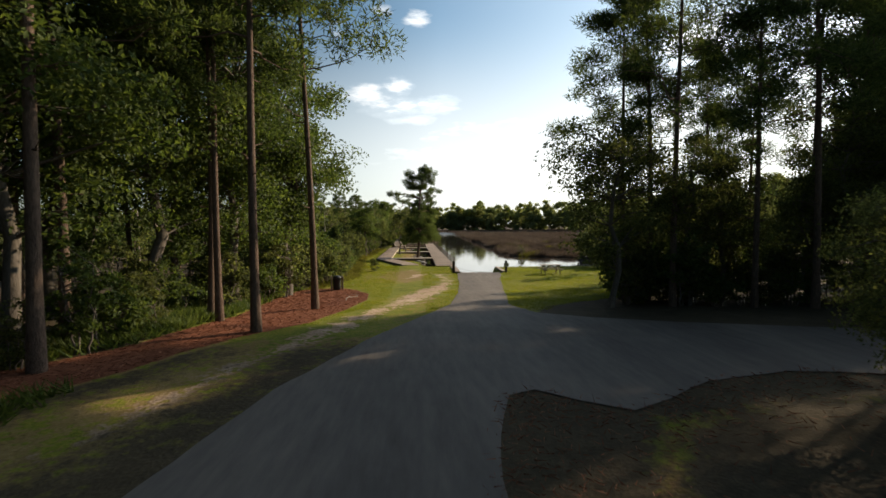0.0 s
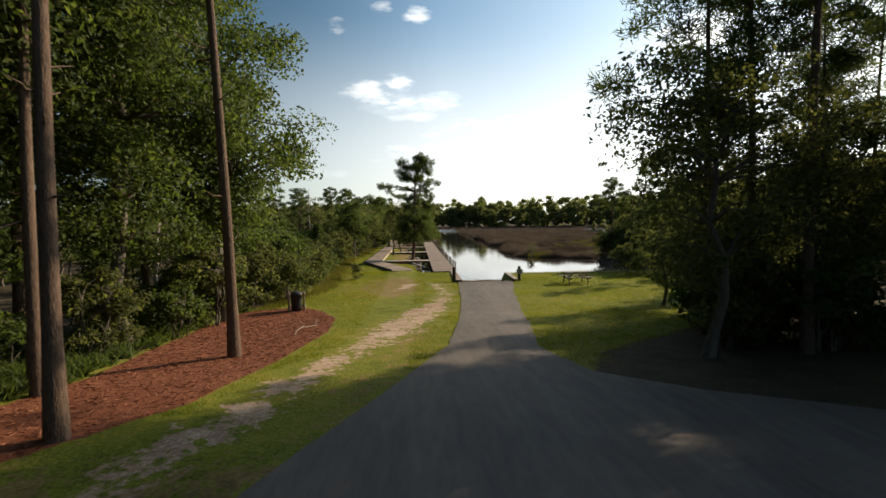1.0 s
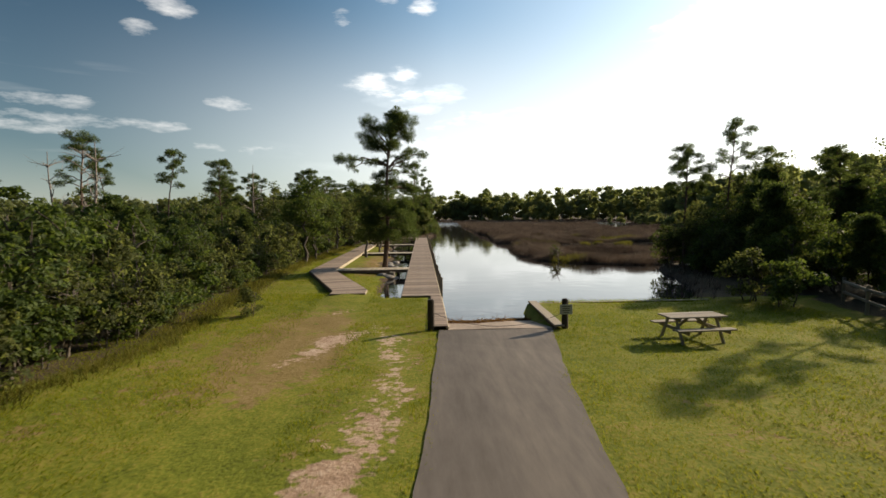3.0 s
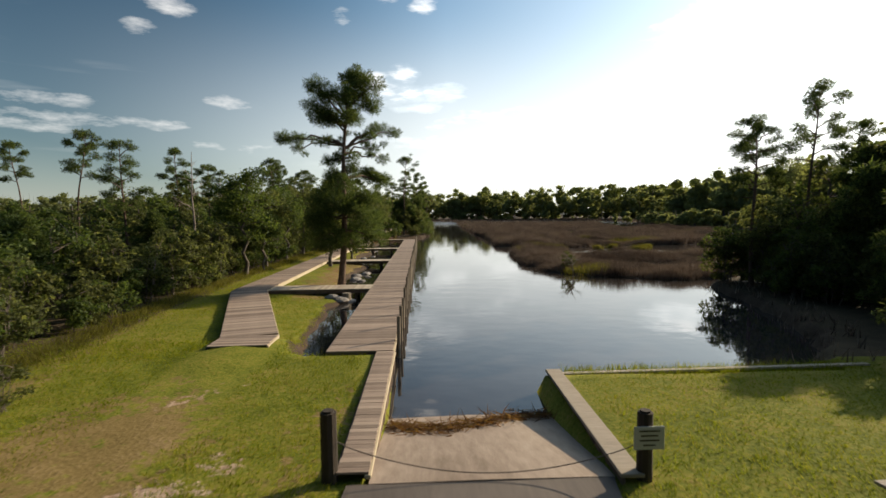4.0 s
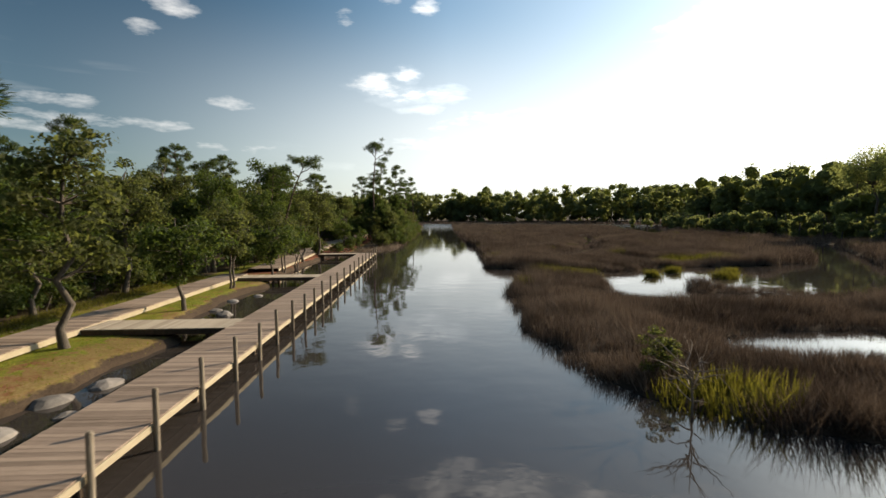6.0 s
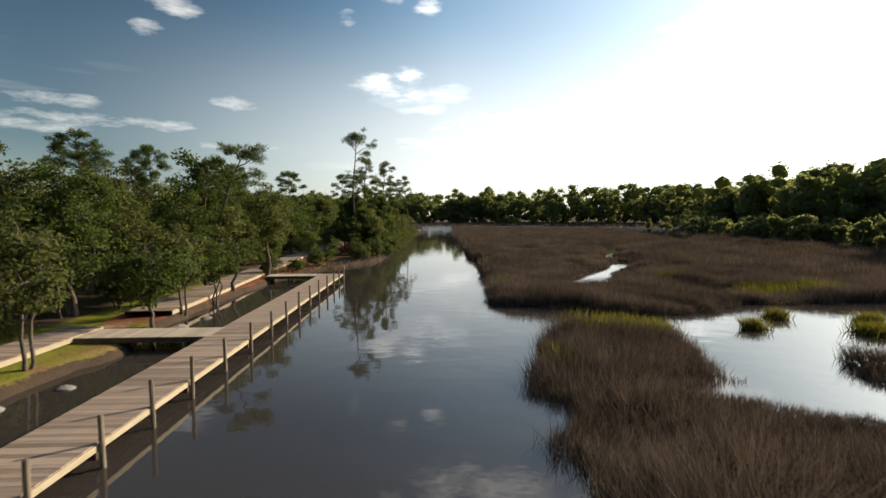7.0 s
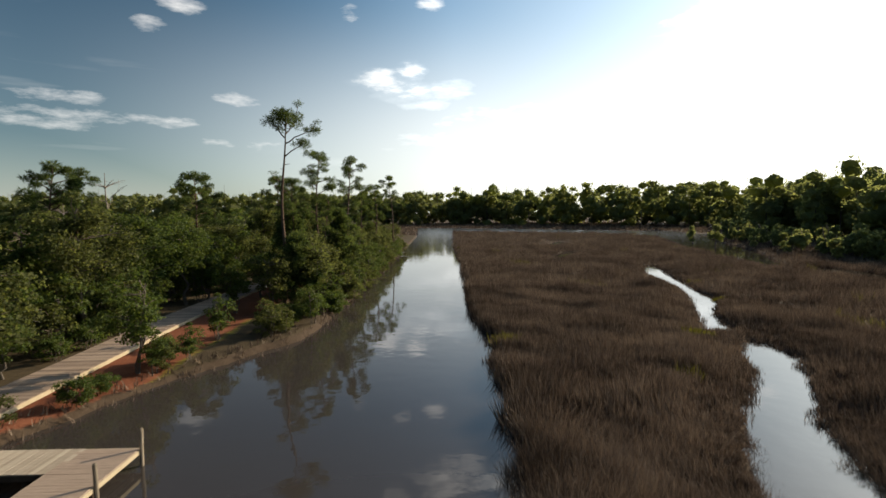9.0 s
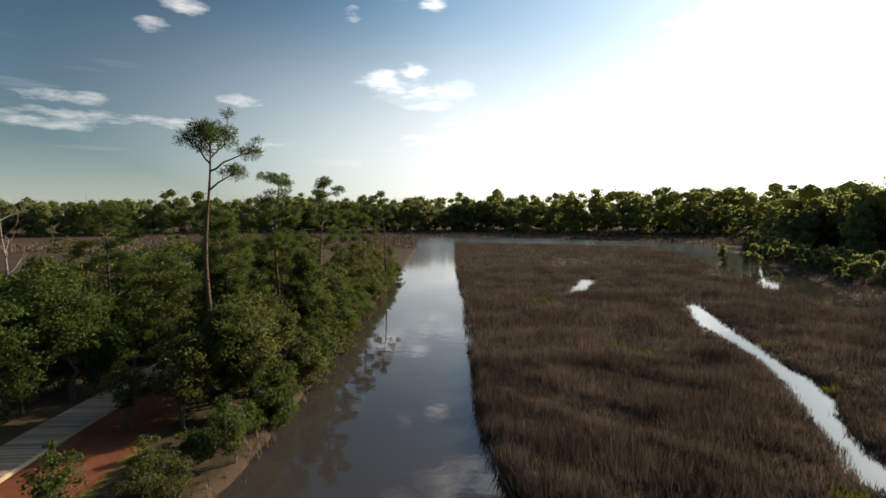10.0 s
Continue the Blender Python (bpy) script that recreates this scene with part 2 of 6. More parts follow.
M["finger"] = material("pale_decking", [(0.25, (0.26, 0.22, 0.17)), (0.5, (0.36, 0.31, 0.245)), (0.75, (0.44, 0.385, 0.3))], 7, stretch=(5, 0.5, 5), per_object=0.35, coarse=0.4, rough=0.85, bump=0.3, bump_dist=0.004)
M["table"] = material("weathered_table_wood", [(0.3, (0.2, 0.17, 0.14)), (0.55, (0.32, 0.28, 0.23)), (0.75, (0.42, 0.37, 0.31))], 7, stretch=(0.5, 5, 5), coarse=0.4, rough=0.85, bump=0.3, per_object=0.25)
M["bin"] = material("dark_plastic", [(0.3, (0.012, 0.012, 0.012)), (0.7, (0.035, 0.034, 0.033))], 4, rough=0.45, bump=0.1)
M["sign"] = material("faded_sign_paint", [(0.3, (0.42, 0.42, 0.38)), (0.7, (0.6, 0.6, 0.56))], 6, rough=0.5, bump=0.1)
M["rock"] = material("grey_rock", [(0.3, (0.12, 0.11, 0.1)), (0.6, (0.3, 0.28, 0.26))], 5, rough=0.9, bump=0.6, per_object=0.4)
M["straw"] = material("pine_straw", [(0.25, (0.1, 0.035, 0.018)), (0.5, (0.2, 0.075, 0.038)), (0.75, (0.3, 0.14, 0.075))], 3, per_island=0.4, bump=0, rough=0.9)
M["iron"] = material("rusty_chain_steel", [(0.3, (0.08, 0.06, 0.05)), (0.7, (0.2, 0.17, 0.15))], 20, metallic=0.7, rough=0.6, bump=0.2)

# water: dark tea-coloured, nearly still
water_mat = bpy.data.materials.new("creek_water")
water_mat.use_nodes = True
n, l = water_mat.node_tree.nodes, water_mat.node_tree.links
b = n["Principled BSDF"]
b.inputs["Base Color"].default_value = (0.04, 0.035, 0.032, 1)
b.inputs["Roughness"].default_value, b.inputs["IOR"].default_value = 0.03, 1.48
tc, w1, w2, bp = n.new("ShaderNodeTexCoord"), n.new("ShaderNodeTexNoise"), n.new("ShaderNodeTexNoise"), n.new("ShaderNodeBump")
w1.inputs["Scale"].default_value, w1.inputs["Detail"].default_value = 0.9, 3
w2.inputs["Scale"].default_value, w2.inputs["Detail"].default_value = 0.12, 2
for w in (w1, w2):
    l.new(tc.outputs["Object"], w.inputs["Vector"])
ma = n.new("ShaderNodeMath")
ma.operation = "MULTIPLY"
l.new(w1.outputs["Fac"], ma.inputs[0]), l.new(w2.outputs["Fac"], ma.inputs[1])
# the far reach is ruffled by the breeze
ruffle, ws = n.new("ShaderNodeMapRange"), n.new("ShaderNodeSeparateXYZ")
l.new(tc.outputs["Object"], ws.inputs[0])
l.new(ws.outputs["Y"], ruffle.inputs["Value"])
for k, x in enumerate((190.0, 290.0, 0.03, 0.24)):
    ruffle.inputs[k + 1].default_value = x
l.new(ruffle.outputs[0], b.inputs["Roughness"])
bp.inputs["Strength"].default_value, bp.inputs["Distance"].default_value = 0.065, 0.25
l.new(ma.outputs[0], bp.inputs["Height"])
l.new(bp.outputs[0], b.inputs["Normal"])
M["water"] = water_mat

# ground: grass, bare sand, pine straw, mud, by area attributes with ragged edges
ground_mat = bpy.data.materials.new("ground_cover")
ground_mat.use_nodes = True
n, l = ground_mat.node_tree.nodes, ground_mat.node_tree.links
b = n["Principled BSDF"]
b.inputs["Roughness"].default_value, b.inputs["Specular IOR Level"].default_value = 0.95, 0.1
tc = n.new("ShaderNodeTexCoord")


def gnoise(scale, detail=6, rough=0.6):
    t = n.new("ShaderNodeTexNoise")
    t.inputs["Scale"].default_value, t.inputs["Detail"].default_value, t.inputs["Roughness"].default_value = scale, detail, rough
    l.new(tc.outputs["Object"], t.inputs["Vector"])
    return t.outputs["Fac"]


def gramp(fac, stops):
    r = n.new("ShaderNodeValToRGB")
    e = r.color_ramp.elements
    while len(e) < len(stops):
        e.new(0.5)
    for el_, (p, c) in zip(e, stops):
        el_.position, el_.color = p, (*c, 1)
    l.new(fac, r.inputs[0])
    return r.outputs[0]


def gmath(op, a, b_=None, clamp=False):
    m = n.new("ShaderNodeMath")
    m.operation, m.use_clamp = op, clamp
    for i, x in enumerate((a, b_)):
        if isinstance(x, (int, float)):
            m.inputs[i].default_value = x
        elif x is not None:
            l.new(x, m.inputs[i])
    return m.outputs[0]


fine, mid, wide = gnoise(14), gnoise(1.6), gnoise(0.22)
blend = gmath("ADD", gmath("MULTIPLY", fine, 0.45), gmath("ADD", gmath("MULTIPLY", mid, 0.3), gmath("MULTIPLY", wide, 0.25)))
colour = gramp(blend, [(0.36, (0.06, 0.074, 0.009)), (0.47, (0.132, 0.152, 0.017)), (0.55, (0.19, 0.182, 0.026)), (0.63, (0.24, 0.175, 0.06))])
layers = {
    "dry": [(0.34, (0.13, 0.095, 0.03)), (0.5, (0.2, 0.145, 0.055)), (0.66, (0.28, 0.2, 0.1))],
    "sand": [(0.34, (0.19, 0.122, 0.08)), (0.47, (0.34, 0.235, 0.165)), (0.6, (0.52, 0.405, 0.31))],
    "straw": [(0.3, (0.09, 0.032, 0.018)), (0.5, (0.17, 0.062, 0.034)), (0.7, (0.26, 0.115, 0.065))],
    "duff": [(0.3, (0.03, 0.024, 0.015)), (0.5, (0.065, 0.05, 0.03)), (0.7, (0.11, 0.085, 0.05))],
    "mud": [(0.3, (0.025, 0.018, 0.012)), (0.5, (0.06, 0.043, 0.03)), (0.7, (0.1, 0.075, 0.05))],
}
ragged = gmath("SUBTRACT", gmath("ADD", gmath("MULTIPLY", gnoise(5), 0.6), gmath("MULTIPLY", gnoise(1.1), 0.6)), 0.6)
for key, stops in layers.items():
    at = n.new("ShaderNodeAttribute")
    at.attribute_name = key
    f = gmath("MULTIPLY", gmath("SUBTRACT", gmath("ADD", gmath("MULTIPLY", at.outputs["Fac"], 0.67 if key == "sand" else 1.0), gmath("MULTIPLY", ragged, 2.2 if key in ("sand", "dry") else 0.7)), 0.42), 6.0, clamp=True)
    mx = n.new("ShaderNodeMix")
    mx.data_type = "RGBA"
    l.new(f, mx.inputs["Factor"])
    l.new(colour, mx.inputs["A"])
    l.new(gramp(blend, stops), mx.inputs["B"])
    colour = mx.outputs["Result"]
l.new(colour, b.inputs["Base Color"])
bp = n.new("ShaderNodeBump")
bp.inputs["Strength"].default_value, bp.inputs["Distance"].default_value = 0.8, 0.05
l.new(gmath("ADD", gmath("MULTIPLY", fine, 0.6), mid), bp.inputs["Height"])
l.new(bp.outputs[0], b.inputs["Normal"])
M["ground"] = ground_mat

# ---- geometry helpers ----
def mesh_of(name, verts, faces, smooth=False):
    """A mesh from a vertex array and a list of face arrays (each n x 3 or n x 4)."""
    me = bpy.data.meshes.new(name)
    verts = np.asarray(verts, dtype=np.float32).reshape(-1, 3)
    faces = [np.asarray(f, dtype=np.int32) for f in (faces if isinstance(faces, list) else [faces]) if len(f)]
    loops = np.concatenate([f.ravel() for f in faces])
    sizes = np.concatenate([np.full(len(f), f.shape[1], np.int32) for f in faces])
    starts = np.concatenate(([0], np.cumsum(sizes)[:-1])).astype(np.int32)
    me.vertices.add(len(verts)), me.loops.add(len(loops)), me.polygons.add(len(sizes))
    me.vertices.foreach_set("co", verts.ravel())
    me.loops.foreach_set("vertex_index", loops)
    me.polygons.foreach_set("loop_start", starts)
    me.polygons.foreach_set("loop_total", sizes)
    me.polygons.foreach_set("use_smooth", np.full(len(sizes), smooth))
    me.update(calc_edges=True)
    return me


def part(name, data, mat, parent=None, label="", at=None):
    """One mesh object, under a thing or on its own."""
    if isinstance(data, bmesh.types.BMesh):
        me = bpy.data.meshes.new(name)
        data.to_mesh(me)
        data.free()
        data = me
    if mat is not None and not data.materials:
        data.materials.append(mat)
    ob = new(name, data)
    ob.parent = parent
    if at is not None:
        ob.matrix_basis = at
    if label:
        ob["label"] = label
    return ob


def thing(name, at, label, category, group="", kind=""):
    ob = new(name)
    ob.empty_display_size = 0.2
    ob.matrix_basis = at
    return tagged(ob, label, category, group, kind)


def add_box(bm, c, s, bev=0.006, rot=None):
    r = bmesh.ops.create_cube(bm, size=1.0)
    vs = r["verts"]
    bmesh.ops.scale(bm, vec=s, verts=vs)
    if bev:
        es = list({e for v in vs for e in v.link_edges})
        vs = list({v for f in bmesh.ops.bevel(bm, geom=es, offset=bev, segments=1, affect="EDGES")["faces"] for v in f.verts} | {v for v in vs if v.is_valid})
    if rot is not None:
        bmesh.ops.rotate(bm, cent=(0, 0, 0), matrix=rot.to_3x3(), verts=vs)
    bmesh.ops.translate(bm, vec=c, verts=vs)
    return vs


def box(c, s, bev=0.006, rot=None):
    bm = bmesh.new()
    add_box(bm, c, s, bev, rot)
    return bm


def tube(pts, radii, sides=7):
    """Vertices and quads of a tapered tube along pts, closed at its tip."""
    pts = np.asarray(pts, float)
    k = len(pts)
    tan = np.gradient(pts, axis=0)
    tan /= np.linalg.norm(tan, axis=1, keepdims=True) + 1e-9
    ref = np.where(np.abs(tan[:, 2:3]) > 0.9, np.array([[1.0, 0, 0]]), np.array([[0, 0, 1.0]]))
    u = np.cross(tan, ref)
    u /= np.linalg.norm(u, axis=1, keepdims=True) + 1e-9
    for i in range(1, k):
        if np.dot(u[i], u[i - 1]) < 0:
            u[i] = -u[i]
    v = np.cross(tan, u)
    a = np.linspace(0, 2 * np.pi, sides, endpoint=False)
    ring = np.cos(a)[None, :, None] * u[:, None] + np.sin(a)[None, :, None] * v[:, None]
    verts = (pts[:, None] + ring * np.asarray(radii, float)[:, None, None]).reshape(-1, 3)
    i = np.arange(k - 1)[:, None] * sides
    j = np.arange(sides)[None]
    j2 = (j + 1) % sides
    quads = np.stack([i + j, i + j2, i + sides + j2, i + sides + j], -1).reshape(-1, 4)
    return verts, quads


class Wood:
    """Collects tubes into one mesh."""

    def __init__(self):
        self.v, self.f, self.n = [], [], 0

    def add(self, pts, radii, sides=7):
        v, f = tube(pts, radii, sides)
        self.v.append(v), self.f.append(f + self.n)
        self.n += len(v)

    def mesh(self, name):
        return mesh_of(name, np.concatenate(self.v), np.concatenate(self.f), True)


def leaf_quads(centres, out, size, rng, flat=0.5):
    """Diamond leaves at centres, facing roughly outwards and up."""
    k = len(centres)
    nrm = out * flat + rng.normal(0, 0.6, (k, 3)) + np.array([0, 0, 0.35])
    nrm /= np.linalg.norm(nrm, axis=1, keepdims=True) + 1e-9
    d = rng.normal(0, 1, (k, 3))
    d -= nrm * np.sum(d * nrm, 1, keepdims=True)
    d /= np.linalg.norm(d, axis=1, keepdims=True) + 1e-9
    w = np.cross(nrm, d)
    s = (size * rng.uniform(0.6, 1.35, k))[:, None]
    v = np.stack([centres - d * s, centres + w * s * 0.55 + nrm * s * 0.15, centres + d * s, centres - w * s * 0.55 + nrm * s * 0.15], 1).reshape(-1, 3)
    return v, np.arange(k * 4).reshape(-1, 4)


def needle_tris(centres, axis, length, width, rng, spread=0.75):
    """Thin needle sprays, one triangle each."""
    k = len(centres)
    d = axis + rng.normal(0, spread, (k, 3))
    d /= np.linalg.norm(d, axis=1, keepdims=True) + 1e-9
    w = np.cross(d, rng.normal(0, 1, (k, 3)))
    w /= np.linalg.norm(w, axis=1, keepdims=True) + 1e-9
    s = (length * rng.uniform(0.6, 1.3, k))[:, None]
    v = np.stack([centres - w * width, centres + w * width, centres + d * s], 1).reshape(-1, 3)
    return v, np.arange(k * 3).reshape(-1, 3)


def ball(rng, k, squash=0.7, shell=0.5):
    p = rng.normal(0, 1, (k, 3))
    p /= np.linalg.norm(p, axis=1, keepdims=True)
    return p * (rng.uniform(0, 1, k) ** shell)[:, None] * np.array([1, 1, squash])


def curve_pts(a, b, sag, rng, k=6, wob=0.04):
    t = np.linspace(0, 1, k)[:, None]
    a, b = np.asarray(a, float), np.asarray(b, float)
    ln = np.linalg.norm(b - a)
    p = a + (b - a) * t + np.array([0, 0, 1.0]) * (np.sin(t * np.pi) * sag * ln)
    p[1:-1] += rng.normal(0, wob * ln, (k - 2, 3))
    return p


def pine_meshes(seed, h, crown0, spread, limbs=22, puff=0.75, needles=110, lean=0.02, stubs=4, needle_len=0.3, width=0.03, top_heavy=0.0):
    rng = np.random.default_rng(seed)
    wood = Wood()
    k = 12
    z = np.linspace(0, h, k)
    ph = rng.uniform(0, 6.28, 2)
    off = np.stack([np.sin(z / h * 3 + ph[0]) - np.sin(ph[0]), np.sin(z / h * 2.6 + ph[1]) - np.sin(ph[1])], 1) * lean * h
    axis = np.column_stack([off, z])
    r0 = 0.0068 * h + 0.025
    rad = r0 * (1 - 0.8 * (z / h) ** 1.2)
    rad[0] *= 1.3
    wood.add(axis, rad, 9)

    def on(zz):
        return np.array([np.interp(zz, z, axis[:, 0]), np.interp(zz, z, axis[:, 1]), zz])

    cen, rr = [], []
    for i in range(limbs):
        u = (i + rng.uniform(0, 0.8)) / limbs
        zz = crown0 + (h * 0.97 - crown0) * u
        a = i * 2.4 + rng.uniform(-0.5, 0.5)
        prof = (1 - 0.72 * u) if not top_heavy else (0.45 + 1.1 * u * (1.15 - u) * 2 * top_heavy)
        ln = spread * prof * rng.uniform(0.5, 1.15)
        up = rng.uniform(0.05, 0.4) + 0.35 * u
        s = on(zz)
        e = s + np.array([math.cos(a) * ln, math.sin(a) * ln, ln * up])
        p = curve_pts(s, e, -0.06, rng)
        wood.add(p, np.interp(zz, z, rad) * 0.42 * np.linspace(1, 0.22, len(p)), 5)
        for q in range(rng.integers(2, 4)):
            f = rng.uniform(0.5, 0.9)
            m = s + (e - s) * f
            side = m + rng.normal(0, 0.28, 3) * ln + np.array([0, 0, 0.12 * ln])
            wood.add(curve_pts(m, side, 0.05, rng, 4), np.linspace(0.02, 0.008, 4), 4)
            cen.append(side), rr.append(puff * rng.uniform(0.55, 1.0))
        cen.append(e), rr.append(puff * rng.uniform(0.7, 1.15))
    for q in range(4):
        cen.append(on(h) + rng.normal(0, 0.3, 3) * puff), rr.append(puff * 0.8)
    for q in range(stubs):
        zz = rng.uniform(crown0 * 0.4, crown0)
        a = rng.uniform(0, 6.28)
        s = on(zz)
        ln = rng.uniform(0.4, 1.2)
        wood.add(curve_pts(s, s + np.array([math.cos(a) * ln, math.sin(a) * ln, 0.1]), -0.05, rng, 4), np.linspace(0.035, 0.01, 4), 4)
    pts, ax = [], []
    for c, r in zip(cen, rr):
        m = max(12, int(needles * (r / puff) ** 2))
        b_ = ball(rng, m, 0.6, 0.45)
        pts.append(c + b_ * r)
        ax.append(b_ + np.array([0, 0, 0.35]))
    v, f = needle_tris(np.concatenate(pts), np.concatenate(ax), needle_len, width, rng)
    return wood.mesh("trunk"), mesh_of("crown", v, f)


def broad_meshes(seed, h, radius, crown0, clumps=40, leaves=160, leaf=0.11, stems=1, squash=0.55, trunk_r=None, lobes=1.0, upright=1.0):
    rng = np.random.default_rng(seed)
    wood = Wood()
    tr = trunk_r or 0.014 * h + 0.03
    mid = np.array([0, 0, (crown0 + h) / 2])
    half = np.array([radius, radius, (h - crown0) / 2 * upright])
    tops = []
    for s_ in range(stems):
        a = rng.uniform(0, 6.28)
        base = np.array([math.cos(a), math.sin(a), 0]) * (0 if stems == 1 else rng.uniform(0.1, 0.35))
        top = mid + np.array([math.cos(a), math.sin(a), 0]) * (0.12 if stems == 1 else 0.45) * radius + np.array([0, 0, 0.55 * half[2]])
        p = curve_pts(base - np.array([0, 0, 0.15]), top, 0.0, rng, 9, 0.02)
        rad = tr / math.sqrt(stems) * np.linspace(1, 0.25, 9)
        rad[0] *= 1.35
        wood.add(p, rad, 8)
        tops.append(p)
    pts, outs = [], []
    for i in range(clumps):
        b_ = ball(rng, 1, 1.0, 0.4)[0]
        b_ *= 1 - 0.25 * lobes * rng.uniform(0, 1)
        c = mid + b_ * half
        p = tops[rng.integers(len(tops))]
        j = int(np.clip(np.searchsorted(p[:, 2], c[2] - 0.35 * radius), 2, len(p) - 2))
        wood.add(curve_pts(p[j], c, 0.05, rng, 4, 0.05), np.linspace(tr * 0.3, 0.012, 4), 3)
        r = radius * rng.uniform(0.22, 0.42)
        q = ball(rng, int(leaves * rng.uniform(0.7, 1.3)), squash, 0.5)
        q[:, 2] -= 0.25 * (q[:, 0] ** 2 + q[:, 1] ** 2)
        pts.append(c + q * r)
        outs.append(q + b_ * 0.6)
    v, f = leaf_quads(np.concatenate(pts), np.concatenate(outs), leaf, rng)
    return wood.mesh("trunk"), mesh_of("crown", v, f)


def snag_mesh(seed, h):
    rng = np.random.default_rng(seed)
    wood = Wood()
    p = curve_pts((0, 0, -0.2), (rng.uniform(-0.4, 0.4), rng.uniform(-0.4, 0.4), h), 0, rng, 9, 0.008)
    wood.add(p, np.linspace(0.012 * h + 0.03, 0.02, 9), 7)
    for i in range(16):
        s = p[rng.integers(3, 8)] + rng.normal(0, 0.05, 3)
        a, ln = rng.uniform(0, 6.28), rng.uniform(0.5, 1.8)
        e = s + np.array([math.cos(a) * ln, math.sin(a) * ln, rng.uniform(0.1, 0.9) * ln])
        q = curve_pts(s, e, 0.05, rng, 5)
        wood.add(q, np.linspace(0.035, 0.008, 5), 4)
        for _ in range(2):
            e2 = q[3] + rng.normal(0, 0.35, 3) * ln * 0.6 + np.array([0, 0, 0.15])
            wood.add(curve_pts(q[2], e2, 0.0, rng, 3), np.linspace(0.014, 0.005, 3), 3)
    return wood.mesh("trunk")


# ---- plan of land and water ----
def sdf(px, py, poly):
    """Signed distance to a polygon, negative inside."""
    px, py = np.asarray(px, float), np.asarray(py, float)
    d = np.full(px.shape, 1e18)
    inside = np.zeros(px.shape, bool)
    q = np.asarray(poly, float)
    for (x0, y0), (x1, y1) in zip(q, np.roll(q, -1, 0)):
        ex, ey = x1 - x0, y1 - y0
        t = np.clip(((px - x0) * ex + (py - y0) * ey) / (ex * ex + ey * ey), 0, 1)
        d = np.minimum(d, (px - x0 - ex * t) ** 2 + (py - y0 - ey * t) ** 2)
        c = (y0 > py) != (y1 > py)
        with np.errstate(divide="ignore", invalid="ignore"):
            inside ^= c & (px < x0 + (py - y0) * ex / (ey if ey else 1e-12))
    return np.where(inside, -1, 1) * np.sqrt(d)


def line_dist(px, py, pts):
    """Distance to a polyline of (x, y, half width), less the half width."""
    d = np.full(np.shape(px), 1e9)
    for (x0, y0, w0), (x1, y1, w1) in zip(pts, pts[1:]):
        ex, ey = x1 - x0, y1 - y0
        t = np.clip(((px - x0) * ex + (py - y0) * ey) / (ex * ex + ey * ey), 0, 1)
        d = np.minimum(d, np.hypot(px - x0 - ex * t, py - y0 - ey * t) - (w0 + (w1 - w0) * t))
    return d


def wave(x, y, s, seed=0.0):
    """Cheap smooth unevenness, about -1 to 1."""
    x, y = np.asarray(x) / s, np.asarray(y) / s
    return (np.sin(x * 1.7 + 1.3 * np.sin(y * 1.1 + seed) + seed) + np.sin(y * 1.9 + 1.1 * np.sin(x * 1.4 + 2 * seed)) + np.sin((x + y) * 2.9 + seed * 3) * 0.6) / 2.6


BASIN = [(1.85, 49.0), (1.85, 54.2), (-0.75, 54.6), (-1.05, 57.9), (-1.3, 62.4), (-1.1, 65), (-1.0, 67.2), (-1.75, 69.2), (-2.2, 73.5), (-1.9, 78.5), (-1.4, 81), (-2.6, 83), (-3.3, 90),
         (-2.6, 95), (-3.4, 98), (-3.7, 106), (-3.3, 114), (-3.4, 118), (-1.6, 123), (1.2, 128), (3.2, 132), (3.9, 148), (4.3, 161),
         (5.3, 193), (6.6, 260), (5, 340), (45, 322), (64, 306), (97, 280), (90, 250), (71, 196), (57, 165), (62, 130), (42, 100), (35, 85), (30, 73),
         (25, 70.2), (20.4, 69.6), (17.8, 67.2), (16.8, 62), (14.8, 56), (12.5, 53.2), (9, 52.5), (5.65, 52.4), (5.65, 49.0)]
MARSH = [(11.8, 104.8), (12.5, 110), (12.6, 115), (13.7, 121), (13.5, 126), (14.3, 132), (13.5, 139), (14.0, 149), (14.9, 171), (16.0, 220), (19.5, 294), (52, 273), (76, 255), (70, 228), (61.5, 200), (54.5, 166),
         (59, 132), (40, 105), (30, 103), (26, 103.2), (23, 101.4), (20, 100.9), (17, 102.2), (13, 103.8)]
ISLAND = [(10.8, 77), (12, 74.2), (14, 72.6), (18.6, 70.4), (25, 70.5), (31, 78), (29, 86), (22.6, 92.8), (19.3, 87), (17.7, 91), (18.0, 95), (18.8, 98), (17.0, 98.9), (14.3, 97.8), (12.4, 95.4), (11.4, 90), (10.9, 84)]
CREEK = [(40.5, 170, 0.5), (38.9, 165, 1.0), (36.8, 158.8, 1.15), (36.0, 153, 0.8), (34.7, 148.3, 0.7), (34.1, 145.3, 0.95), (32.9, 141.7, 0.95), (31.5, 139.4, 0.6), (30.0, 136.3, 0.5), (28.7, 132.6, 0.9),
         (28.9, 130.4, -0.7), (28.6, 128.2, 0.9), (28.0, 126.4, 1.15), (25.6, 122.3, 0.85), (23.1, 118.8, 1.0), (21.5, 115.6, 1.15), (20.4, 113.0, 1.3), (19.7, 110.6, 1.0)]
